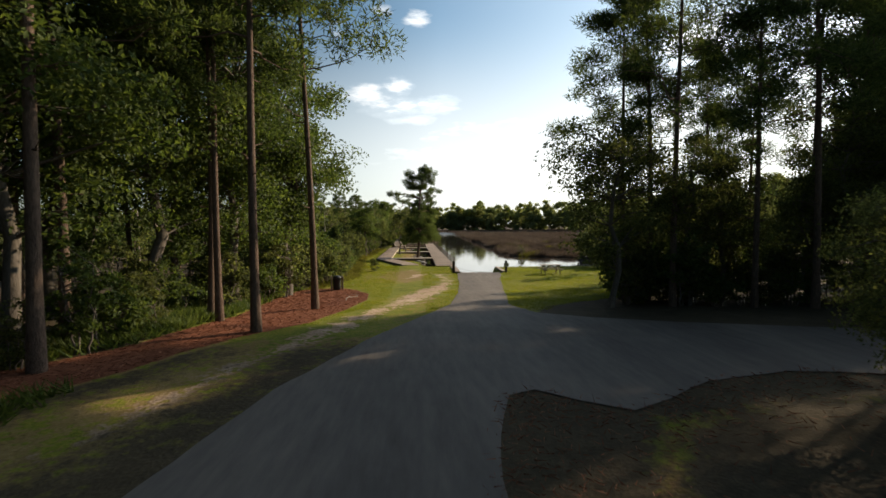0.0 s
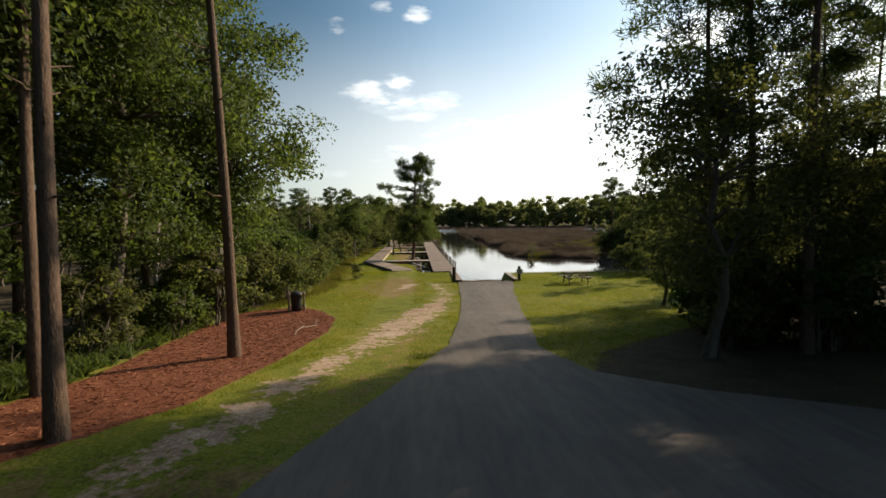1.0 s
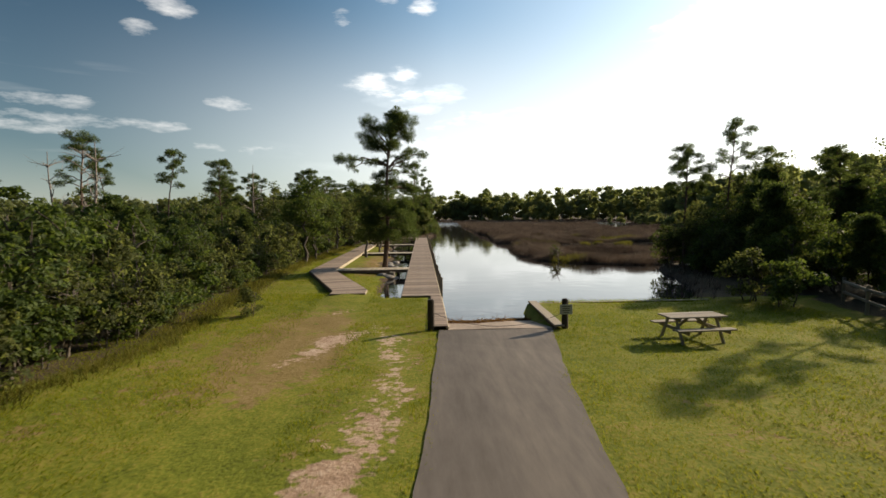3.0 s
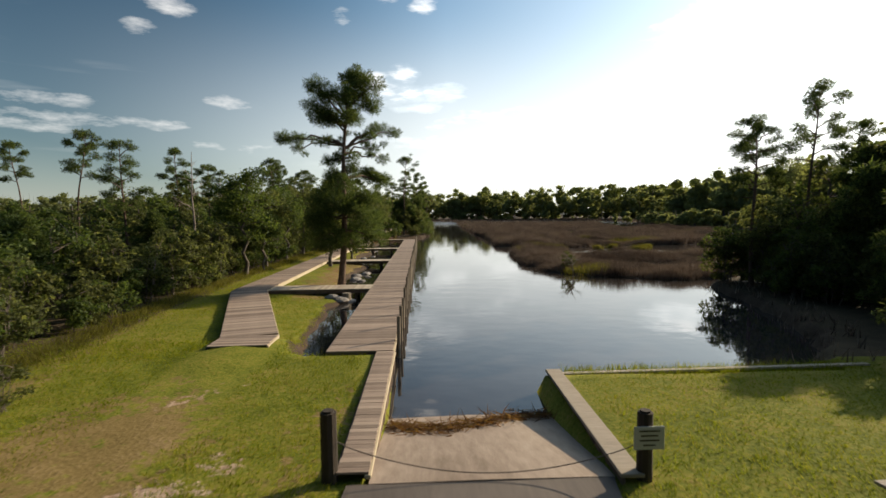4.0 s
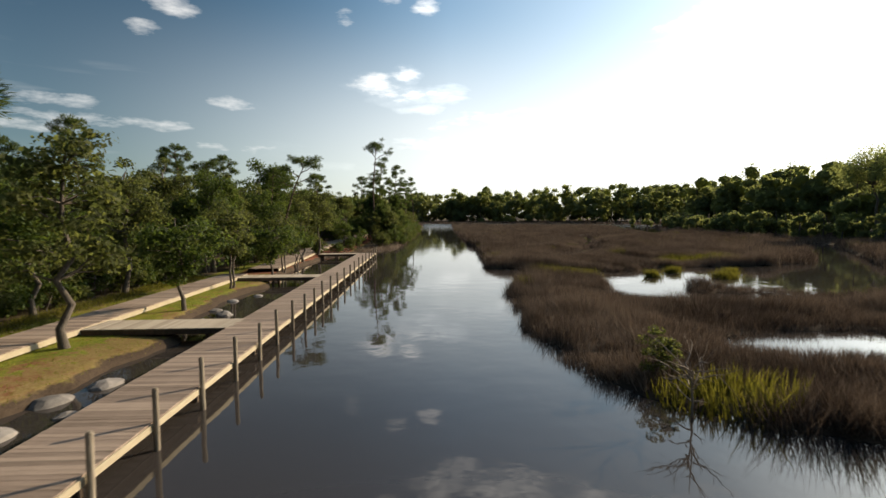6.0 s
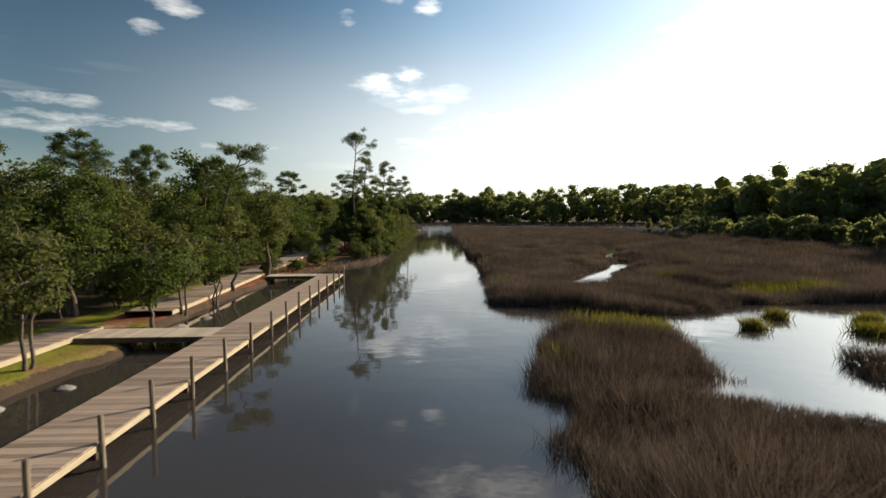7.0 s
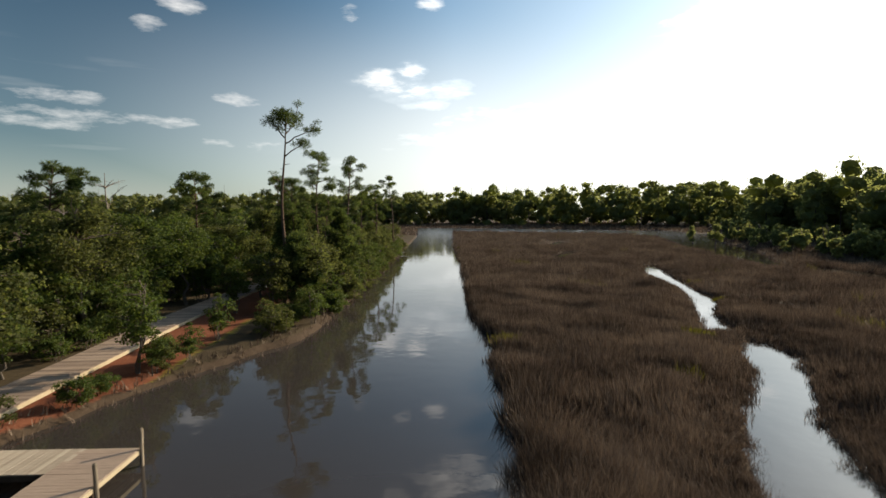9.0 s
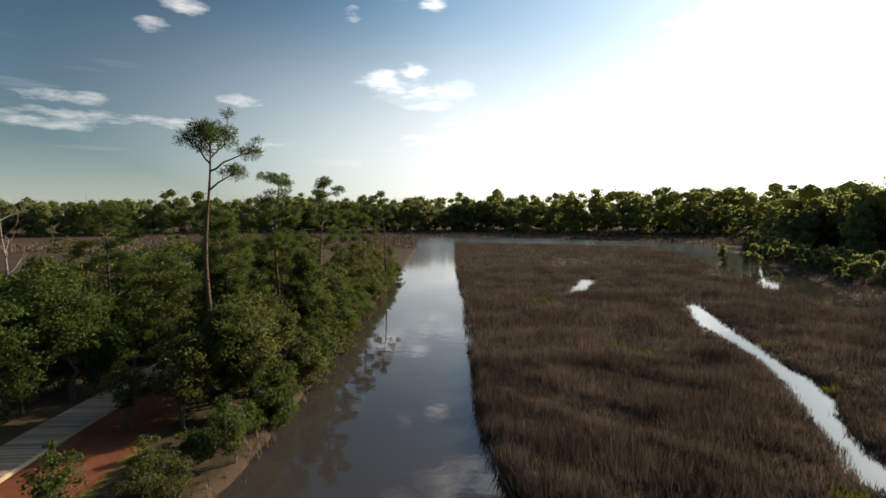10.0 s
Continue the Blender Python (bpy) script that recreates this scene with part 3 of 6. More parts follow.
POOLS = [[(28, 178.9, 0.3), (30.5, 180.8, 0.9), (33.5, 187, 0.9), (35.7, 192.3, 1.3)], [(37.5, 211.4, 1.0), (42.5, 225, 0.9)], [(17.8, 78.8, 1.2), (20.2, 79.2, 1.9), (22.4, 79.4, 1.4)],
         [(17.1, 89.9, 0.8), (18.4, 88.8, 0.9)], [(73, 229, 0.8), (66, 208, 1.2), (64.2, 201.4, 1.5)], [(70, 205, 1.6), (74, 206, 1.5)], [(62, 187, 1.2), (66, 186.8, 1.4)], [(60, 180, 0.5), (56.5, 167, 0.8)], [(20, 89.5, 0.8), (24, 88, 1.2)]]
TUFTS = [(22.6, 97.6, 0.45), (25.0, 99.8, 0.5), (26.9, 96.4, 0.75), (28.5, 98.6, 0.5)]
ROAD_L = [(-6.2, 3.0), (-5.6, 12.0), (-4.9, 15.8), (-3.5, 20.0), (-1.8, 24.4), (-0.3, 28.8), (0.45, 34.0), (0.95, 39.0), (1.5, 47.55)]
ROAD_R = [(5.2, 47.55), (4.3, 42.5), (3.5, 36.5), (2.9, 32.0), (2.3, 28.2), (2.9, 25.2), (4.6, 23.4), (7.0, 21.9), (14.0, 19.5), (30.0, 16.0),
          (30.0, 11.0), (14.0, 14.6), (6.4, 16.0), (4.2, 15.4), (2.9, 14.5), (2.0, 14.0), (1.2, 14.6), (0.5, 15.3), (-0.1, 15.0), (-0.4, 13.9), (-0.8, 11.7), (-0.9, 3.0)]
ROAD = ROAD_L + ROAD_R
STRAW = [(-14, 10.5), (-10.6, 14.4), (-8.9, 17.6), (-7.5, 21.0), (-5.8, 23.6), (-4.9, 28.0), (-4.5, 32.0), (-4.7, 35.2), (-5.6, 37.2), (-7.2, 38.8), (-9.4, 37.5), (-9.6, 33.0), (-9.2, 26.0), (-10.0, 20.4), (-11.6, 18.2), (-15.5, 15.5)]
SAND = [(-7.6, 13.0, 0.3), (-6.2, 17.8, 0.4), (-4.9, 21.8, 0.7), (-3.1, 28.3, 0.6), (-1.7, 33.0, 1.15), (-1.0, 36.3, 0.9), (-0.2, 38.8, 0.6), (0.3, 43.0, 0.3), (0.0, 46.6, 0.6)]


def water_d(x, y):
    """Positive where water stands, in metres from its edge."""
    rag = wave(x, y, 1.1, 1.0) * 0.35 + wave(x, y, 0.4, 2.0) * 0.12
    built = (np.asarray(y) < 54.5) & (np.asarray(x) > 1.0) & (np.asarray(x) < 12)
    w = -sdf(x, y, BASIN) + np.where(built, 0, rag * 0.6)
    dry = np.minimum(sdf(x, y, MARSH), sdf(x, y, ISLAND)) + rag + 0.4 * wave(x, y, 2.6, 0.5)
    dry = np.maximum(dry, -(line_dist(x, y, CREEK) + rag * 0.5))
    for p in POOLS:
        dry = np.maximum(dry, -(line_dist(x, y, p) + rag * 0.6))
    for tx, ty, tr in TUFTS:
        dry = np.minimum(dry, np.hypot(x - tx, y - ty) - tr + rag * 0.4)
    return np.minimum(w, dry)


def marshy(x, y):
    m = np.minimum(sdf(x, y, MARSH), sdf(x, y, ISLAND))
    for tx, ty, tr in TUFTS:
        m = np.minimum(m, np.hypot(x - tx, y - ty) - tr)
    far = (np.asarray(y) > 262) | (np.asarray(x) > 60) | ((np.asarray(x) < -14) & (np.asarray(y) > 205))
    return (m < 0.8) | far


def ramp_z(y):
    return 0.36 - (np.asarray(y, float) - 47.55) * 0.122


def ground_z(x, y):
    x, y = np.asarray(x, float), np.asarray(y, float)
    land = np.interp(y, [0, 22, 28, 36, 48, 54, 70, 300], [1.0, 0.95, 0.72, 0.36, 0.36, 0.4, 0.34, 0.3])
    land = land + wave(x, y, 5, 0.4) * 0.05 + wave(x, y, 1.4, 1.4) * 0.02
    land = np.where(marshy(x, y), 0.1 + wave(x, y, 2.5, 0.7) * 0.05, land)
    land = land + 0.2 * np.clip(1 - np.hypot((x + 2.6) / 1.6, (y - 54.6) / 2.2), 0, 1)
    land = np.where((x < 0.2) & (y > 56) & (y < 125), np.minimum(land, 0.12 + np.clip((-x - 0.5) * 0.06, 0, 0.3)), land)
    w = water_d(x, y)
    t = np.clip((w + 0.45) / 0.9, 0, 1)
    t = t * t * (3 - 2 * t)
    z = land * (1 - t) + (-0.7) * t
    hard = (x > 5.3) & (x < 12.4) & (y > 46) & (y < 52.6)          # level behind the bulkhead
    z = np.where(hard, np.where(y < 52.05, land, -0.7), z)
    strip = (x > -0.5) & (x < 1.7) & (y > 46) & (y < 54.0)
    z = np.where(strip, land, z)
    slope = (x >= 1.7) & (x <= 5.3) & (y >= 46.9) & (y < 54)
    return np.where(slope, ramp_z(np.maximum(y, 47.5)) - 0.16, z)


def gz(x, y):
    return float(ground_z(np.array([x]), np.array([y]))[0])


def steps(*runs):
    c = [runs[0][0]]
    for start, end, step in runs:
        c += list(np.arange(start + step, end + step * 0.5, step))
    return np.array(c)


gx = steps((-3000, -600, 300), (-600, -120, 60), (-120, -30, 6), (-30, -14, 1.0), (-14, 20, 0.28), (20, 40, 0.7), (40, 90, 1.6), (90, 150, 6), (150, 600, 75), (600, 3000, 300))
gy = steps((-400, -40, 40), (-40, 0, 4), (0, 75, 0.3), (75, 150, 0.6), (150, 220, 1.4), (220, 330, 3), (330, 600, 18), (600, 3600, 300))
GX, GY = np.meshgrid(gx, gy)
fx, fy = GX.ravel(), GY.ravel()
fz = ground_z(fx, fy)
nx, ny = len(gx), len(gy)
i0 = (np.arange(ny - 1)[:, None] * nx + np.arange(nx - 1)[None]).ravel()
ground_mesh = mesh_of("ground", np.column_stack([fx, fy, fz]), np.stack([i0, i0 + 1, i0 + nx + 1, i0 + nx], 1), True)


def soft(d, w):
    return np.clip(0.5 - d / w, 0, 1)


bank = soft(np.abs(water_d(fx, fy) + 0.15) - 0.3, 0.8) * (fy > 54.5)
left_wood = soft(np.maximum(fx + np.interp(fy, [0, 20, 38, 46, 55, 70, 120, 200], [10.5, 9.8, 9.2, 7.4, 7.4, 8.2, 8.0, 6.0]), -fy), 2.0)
SHADE_Y, SHADE_X = [0, 15, 21, 24, 27, 29, 32, 36, 40, 52, 62], [4.0, 6.0, 4.0, 2.6, 3.6, 6.0, 9.5, 12.5, 16.5, 17.5, 30]      # where the lawn ends under the trees and the dark shade colour begins
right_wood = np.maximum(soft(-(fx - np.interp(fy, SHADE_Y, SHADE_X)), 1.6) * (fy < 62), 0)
land_n = soft(-(fy - 98), 6.0) * (fx < 8)
areas = {
    # the strip from (-0.4, 9.5) is berm sand, painted pale where sun dapples lie
    "sand": np.maximum(soft(line_dist(fx, fy, SAND), 1.2), np.maximum(soft(line_dist(fx, fy, [(-2.8, 44.0, 0.3), (-1.7, 46.6, 0.6), (-0.5, 48.2, 0.4)]), 0.9), soft(line_dist(fx, fy, [(-3.0, 50.4, 0.1), (-1.6, 51.8, 0.2)]), 0.8)) + 0.8 * soft(line_dist(fx, fy, [(-0.4, 9.5, 0.4), (0.4, 12.3, 0.5), (1.8, 14.4, 0.4), (4.5, 15.0, 0.3), (7, 15.4, 0.2)]), 1.4) + 0.95 * soft(line_dist(fx, fy, [(-9.0, 93, 0.6), (-5.4, 97, 1.2), (-5.2, 101, 0.5)]), 1.0)),
    "dry": np.maximum.reduce([0.6 * soft(fy - 21.5, 3) * (fx < -2) * (fx > -13), 0.72 * soft(np.hypot((fx + 3.0) / 2.8, (fy - 46.5) / 7.0) - 0.8, 0.6),
                              0.62 * soft(line_dist(fx, fy, [(-6.2, 40, 0.4), (-5.6, 47, 0.5), (-6.8, 54, 0.5), (-8.4, 65, 0.6), (-8.0, 96, 0.8)]), 1.6),
                              0.5 * soft(np.abs(fx - np.interp(fy, [22, 48], [-2.6, 0.9])) - 1.0, 2.4) * (fy < 52) * (fy > 22), 0.4 * soft(np.hypot(fx - 6.4, (fy - 39) * 0.5) - 1.2, 2.5),
                              0.8 * soft(np.abs(fx + 2.6) - 1.4, 2.0) * soft(-(fy - 64), 2) * (fy < 98)]),
    "straw": np.maximum(soft(sdf(fx, fy, STRAW), 0.5), np.maximum(0.75 * soft(np.abs(fx + 4.2) - 2.8, 2.0) * soft(-(fy - 98), 6) + 0.42 * soft(np.abs(fx + 3.2) - 2.2, 2.0) * soft(-(fy - 67), 4) * (fy < 98), 0.36 * soft(line_dist(fx, fy, [(-9.0, 12.0, 1.2), (-7.4, 16.0, 1.0), (-6.3, 19.0, 0.7), (-5.4, 21.5, 0.4)]), 1.6) + 0.6 * soft(line_dist(fx, fy, [(0.9, 10.5, 0.6), (2.4, 13.4, 0.6), (5.0, 14.2, 0.5), (9, 14.2, 0.5)]), 1.6))),
    # leaf litter under the trees; its dark colour also deepens their shade by the lane
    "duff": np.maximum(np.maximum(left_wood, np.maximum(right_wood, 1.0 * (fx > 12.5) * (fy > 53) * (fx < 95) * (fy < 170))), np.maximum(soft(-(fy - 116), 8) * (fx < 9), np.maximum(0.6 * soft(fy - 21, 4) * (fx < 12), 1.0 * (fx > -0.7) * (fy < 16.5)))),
    "mud": np.maximum(np.maximum(bank, marshy(fx, fy) * 1.0), 0.7 * soft(np.abs(fx + 1.8) - 0.8, 2.0) * (fy > 80) * (fy < 120)),
}
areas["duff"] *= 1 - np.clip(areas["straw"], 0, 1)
for key, val in areas.items():
    ground_mesh.attributes.new(key, "FLOAT", "POINT").data.foreach_set("value", np.clip(val, 0, 1).astype(np.float32))
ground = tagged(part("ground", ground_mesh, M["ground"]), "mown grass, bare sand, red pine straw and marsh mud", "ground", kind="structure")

water = tagged(part("water", mesh_of("water", np.array([(-6, 46, 0), (99, 46, 0), (99, 346, 0), (-6, 346, 0)], float), np.array([[0, 1, 2, 3]])), M["water"]),
               "still dark tea-coloured tidal creek mirroring the sky", "water", kind="structure")


def inside_mesh(name, poly, cell, lift, mat):
    """A sheet over a polygon that follows the ground, with a clean cut edge."""
    bm = bmesh.new()
    f = bm.faces.new([bm.verts.new((x, y, 0)) for x, y in poly])
    xs, ys = [p[0] for p in poly], [p[1] for p in poly]
    for k in np.arange(math.ceil(min(ys) / cell) * cell, max(ys), cell):
        bmesh.ops.bisect_plane(bm, geom=bm.verts[:] + bm.edges[:] + bm.faces[:], plane_co=(0, k, 0), plane_no=(0, 1, 0))
    for k in np.arange(math.ceil(min(xs) / (cell * 2)) * cell * 2, max(xs), cell * 2):
        bmesh.ops.bisect_plane(bm, geom=bm.verts[:] + bm.edges[:] + bm.faces[:], plane_co=(k, 0, 0), plane_no=(1, 0, 0))
    zz = ground_z([v.co.x for v in bm.verts], [v.co.y for v in bm.verts])
    for v, z in zip(bm.verts, zz):
        v.co.z = max(z, float(ramp_z(v.co.y)) if v.co.y > 46.9 else -9) + lift if v.co.y < 46.9 else 0.36 + lift
    for f in bm.faces:
        if f.normal.z < 0:
            f.normal_flip()
    return part(name, bm, mat)


def wobble(pts, amp, step, seed):
    """Points along an edge, set at small uneven offsets, for a crumbled border."""
    rng, out_ = np.random.default_rng(seed), []
    for (x0, y0), (x1, y1) in zip(pts, pts[1:]):
        k = max(1, int(math.hypot(x1 - x0, y1 - y0) / step))
        for j in range(k):
            out_.append((x0 + (x1 - x0) * j / k + rng.uniform(-amp, amp), y0 + (y1 - y0) * j / k + rng.uniform(-amp, amp) * 0.3))
    return out_ + [pts[-1]]


road = tagged(inside_mesh("road", wobble(ROAD_L, 0.035, 0.6, 3) + wobble(ROAD_R, 0.035, 0.6, 4), 1.0, 0.024, M["asphalt"]),
              "worn grey asphalt lane running down to the boat ramp", "road", kind="structure")

# ---- ramp, bulkheads, docks ----
DECK = 0.5
bm = bmesh.new()
ys = [47.55, 49.2, 50.2, 51.2, 52.2, 53.4]
rings = []
for y in ys:
    z = float(ramp_z(y)) + 0.03
    rings.append([bm.verts.new((x, y, zz)) for x, zz in ((1.8, z - 0.2), (1.8, z), (3.5, z + 0.012), (5.25, z), (5.25, z - 0.2))])
for a, b_ in zip(rings, rings[1:]):
    for i in range(4):
        bm.faces.new((a[i], a[i + 1], b_[i + 1], b_[i]))
bm.faces.new(rings[0][::-1])
tagged(part("boat_ramp", bm, M["concrete"]), "stained pale concrete boat ramp sloping into the creek", "boat ramp", kind="structure")

# wrack line of dead reeds on the wet ramp
rng = np.random.default_rng(11)
k = 900
wx = rng.uniform(1.9, 5.1, k)
wy = 50.3 + 0.35 * np.sin(wx * 1.5 + 0.6) + rng.normal(0, 0.16, k)
wz = ramp_z(wy) + 0.045 + rng.uniform(0, 0.05, k)
d = np.column_stack([rng.normal(0, 1, k), rng.normal(0, 0.45, k), rng.normal(0, 0.12, k)])
v, f = needle_tris(np.column_stack([wx, wy, wz]), d, 0.3, 0.012, rng, 0.1)
tagged(part("wrack_line", mesh_of("wrack_line", v, f), M["leaf_rust"]), "reddish dead reed litter washed onto the ramp", "debris", kind="stuff")


def bulkhead(name, a, b_, cap_w, z_cap, z_low, label, board=0.24, side=1):
    """Upright boards in a row with a flat cap along the line a to b."""
    ax, ay = a
    ln = math.hypot(b_[0] - ax, b_[1] - ay)
    ob = thing(name, pose(ax, ay, 0, 0, 0, math.degrees(math.atan2(b_[1] - ay, b_[0] - ax))), label, "retaining wall", kind="structure")
    part("cap", box((ln / 2, side * cap_w / 2 - side * 0.05, z_cap - 0.03), (ln, cap_w, 0.06), 0.012), M["fascia"] if cap_w < 0.12 else M["finger"], ob)
    part("waler", box((ln / 2, -side * 0.055, z_cap - 0.3), (ln, 0.07, 0.14), 0.01), M["sheetpile"], ob)
    me = bpy.data.meshes.new("board")
    t = box((0, 0, 0), (board - 0.015, 0.05, z_cap - 0.07 - z_low), 0.008)
    t.to_mesh(me)
    t.free()
    r = random.Random(5)
    for j in range(int(ln / board)):
        part("board", me, M["sheetpile"], ob, at=pose((j + 0.5) * board, r.uniform(-0.008, 0.008), (z_cap - 0.07 + z_low) / 2, 0, 0, r.uniform(-1, 1)))
    return ob


bulkhead("bulkhead_ramp", (5.3, 47.35), (5.42, 52.1), 0.34, 0.52, -0.75, "timber bulkhead wall with a flat plank cap beside the ramp", side=-1)
bulkhead("bulkhead_shore", (5.42, 52.1), (13.2, 52.3), 0.16, 0.43, -0.75, "low timber bulkhead holding the lawn above the creek", side=-1)
bulkhead("bulkhead_dock", (1.8, 54.1), (1.78, 47.65), 0.1, 0.46, -0.75, "timber bulkhead of upright boards under the dock edge", side=1)

# main dock
POST_Y = [64.85 + 1.95 * i for i in range(-5, 13)] + [90.2 + 2.4 * i for i in range(11)]
DOCK_AT = pose(0.03, 54, 0, 0, 0, 0.05) @ pose(0, -54, 0)
dock = thing("dock", DOCK_AT, "long weathered grey plank dock along the creek", "dock", kind="structure")
# edge boards: sunward sides coloured pale, sides turned away coloured dark as if shaded
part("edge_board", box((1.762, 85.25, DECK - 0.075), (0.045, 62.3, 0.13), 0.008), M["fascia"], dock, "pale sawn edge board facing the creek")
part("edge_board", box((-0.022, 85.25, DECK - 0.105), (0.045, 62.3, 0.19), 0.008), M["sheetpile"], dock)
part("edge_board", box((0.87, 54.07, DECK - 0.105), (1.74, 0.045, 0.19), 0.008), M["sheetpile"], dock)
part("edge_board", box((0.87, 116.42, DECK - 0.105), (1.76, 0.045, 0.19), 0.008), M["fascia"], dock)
for x in (0.35, 0.95, 1.5):
    part("joist", box((x, 85.25, DECK - 0.13), (0.05, 62.2, 0.18), 0), M["sheetpile"], dock)


def post_mesh(h, w, cap=0.02):
    bm = bmesh.new()
    bmesh.ops.create_cone(bm, cap_ends=True, segments=10, radius1=w / 2, radius2=w / 2 * 0.94, depth=h)
    bmesh.ops.translate(bm, vec=(0, 0, h / 2), verts=bm.verts)
    top = [e for e in bm.edges if all(v.co.z > h - 0.001 for v in e.verts)]
    bmesh.ops.bevel(bm, geom=top, offset=cap, segments=2, affect="EDGES")
    me = bpy.data.meshes.new("post")
    bm.to_mesh(me)
    bm.free()
    return me


tall_post, low_post = post_mesh(2.0, 0.115), post_mesh(1.2, 0.16)
r = random.Random(2)
for y in POST_Y + [116.32]:
    part("post", tall_post, M["pile"], dock, at=pose(1.84 if y < 116 else 1.8, y + r.uniform(-0.05, 0.05), -0.85 + r.uniform(-0.06, 0.06), r.uniform(-1.2, 1.2), r.uniform(-1.2, 1.2), r.uniform(0, 360)))
for i in range(0, len(POST_Y), 2):
    part("pile", low_post, M["sheetpile"], dock, at=pose(0.12, POST_Y[i], -0.85))
    part("cross_beam", box((0.87, POST_Y[i], DECK - 0.26), (1.7, 0.09, 0.14), 0), M["sheetpile"], dock)

strip = thing("dock_strip", pose(0, 0, 0), "narrow plank walkway joining the ramp to the dock", "walkway", kind="structure")
part("edge_board", box((1.32, 50.85, 0.38), (0.04, 6.4, 0.16), 0.006), M["sheetpile"], strip)

# finger walkways between boardwalk and dock
FINGERS = [(65.55, 67.1), (80.8, 82.4), (95.4, 97.0), (114.9, 116.4)]
fingers = []
for y0, y1 in FINGERS:
    left = -4.95 if y0 < 100 else -3.9
    fg = thing("finger_walkway", pose(0, (y0 + y1) / 2, 0), "pale plank cross walkway between boardwalk and dock", "walkway", "cross walkways", "structure")
    for s in (-1, 1):
        # near edge in the dark wood for its shaded side, sunward edge pale
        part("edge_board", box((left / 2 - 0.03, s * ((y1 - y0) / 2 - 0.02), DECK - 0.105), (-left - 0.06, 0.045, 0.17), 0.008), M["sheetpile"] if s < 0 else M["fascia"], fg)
    for x in (left + 0.3, left * 0.55, -0.7):
        for s in (-0.5, 0.5):
            part("pile", low_post, M["sheetpile"], fg, at=pose(x, s * (y1 - y0) * 0.8, -0.82))
    fingers.append((fg, left, y0, y1))

# boardwalk: centre line and width, low over the bank
WALK_A = [(-2.5, 54.65), (-2.55, 55.8), (-5.72, 65.3), (-5.72, 97.2)]
WALK_B = [(-4.9, 100.6), (-5.2, 108), (-5.45, 112), (-5.75, 118), (-5.95, 122), (-6.2, 127), (-6.5, 131.5), (-6.7, 137), (-6.5, 148), (-6.1, 165), (-4.2, 200)]
WALK_W = {id(WALK_A): 1.62, id(WALK_B): 2.15}


def sample(line, step):
    """Points and headings every step along a polyline."""
    out_, carry = [], step / 2
    for (x0, y0), (x1, y1) in zip(line, line[1:]):
        ln = math.hypot(x1 - x0, y1 - y0)
        while carry < ln:
            out_.append((x0 + (x1 - x0) * carry / ln, y0 + (y1 - y0) * carry / ln, math.degrees(math.atan2(y1 - y0, x1 - x0)) - 90))
            carry += step
        carry -= ln
    return out_


def offset_line(line, d):
    pts = [Vector(p) for p in line]
    res = []
    for i, p in enumerate(pts):
        a, b_ = pts[max(i - 1, 0)], pts[min(i + 1, len(pts) - 1)]
        t1, t2 = (p - a).normalized() if i else (b_ - p).normalized(), (b_ - p).normalized() if i < len(pts) - 1 else (p - a).normalized()
        n1, n2 = Vector((t1.y, -t1.x)), Vector((t2.y, -t2.x))
        m = (n1 + n2).normalized()
        res.append(p + m * d / max(0.5, m.dot(n1)))
    return res


boardwalks = []
for line in (WALK_A, WALK_B):
    bw = thing("boardwalk", pose(0, 0, 0), "weathered plank boardwalk on the bank with pale edge boards", "boardwalk", "boardwalk lengths", "structure")
    for s in (-1, 1):
        edge = offset_line(line, s * WALK_W[id(line)] / 2)
        for p, q in zip(edge, edge[1:]):
            a = math.degrees(math.atan2(q.y - p.y, q.x - p.x))
            ln = (q - p).length
            # lit right edge and shaded left edge are told apart by board colour
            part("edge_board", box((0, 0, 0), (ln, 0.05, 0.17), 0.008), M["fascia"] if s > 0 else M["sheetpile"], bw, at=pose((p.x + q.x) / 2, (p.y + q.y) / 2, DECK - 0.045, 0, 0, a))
    for x, y, a in sample(line, 2.4):
        rot = pose(x, y, 0, 0, 0, a)
        for s in (0.11 - WALK_W[id(line)] / 2, WALK_W[id(line)] / 2 - 0.11):
            part("pile", low_post, M["sheetpile"], bw, at=rot @ pose(s, 0, -0.8))
    boardwalks.append((bw, line))

# ---- loose things ----
bol = thing("bollard", pose(1.24, 47.75, gz(1.0, 47.5) - 0.02), "dark creosoted timber bollard by the ramp", "bollard", "ramp bollards")
part("post", post_mesh(1.05, 0.24, 0.03), M["pile_dark"], bol)
bol2 = thing("bollard", pose(5.62, 47.45, gz(5.68, 47.5) - 0.02), "dark timber bollard carrying a small faded sign", "bollard", "ramp bollards")
part("post", post_mesh(1.0, 0.22, 0.03), M["pile_dark"], bol2)
plate = part("sign_plate", box((0, -0.13, 0.66), (0.42, 0.02, 0.32), 0.006), M["sign"], bol2, "faded pale sign plate")
for i, w in enumerate((0.34, 0.28, 0.32, 0.2)):
    part("text_bar", box((0, -0.143, 0.76 - i * 0.065), (w * 0.85, 0.004, 0.02), 0), M["pile_dark"], plate)

# sagging chain between the bollards
ch = np.linspace(0, 1, 24)[:, None]
p = np.array([1.36, 47.72, 0.92]) * (1 - ch) + np.array([5.58, 47.5, 0.9]) * ch
p[:, 2] -= 0.72 * np.sin(ch[:, 0] * np.pi) ** 0.8 * 0.62
v, f = tube(p, np.full(24, 0.008), 6)
tagged(part("barrier_chain", mesh_of("barrier_chain", v, f, True), M["iron"]), "thin rusty chain slung across the ramp", "chain")


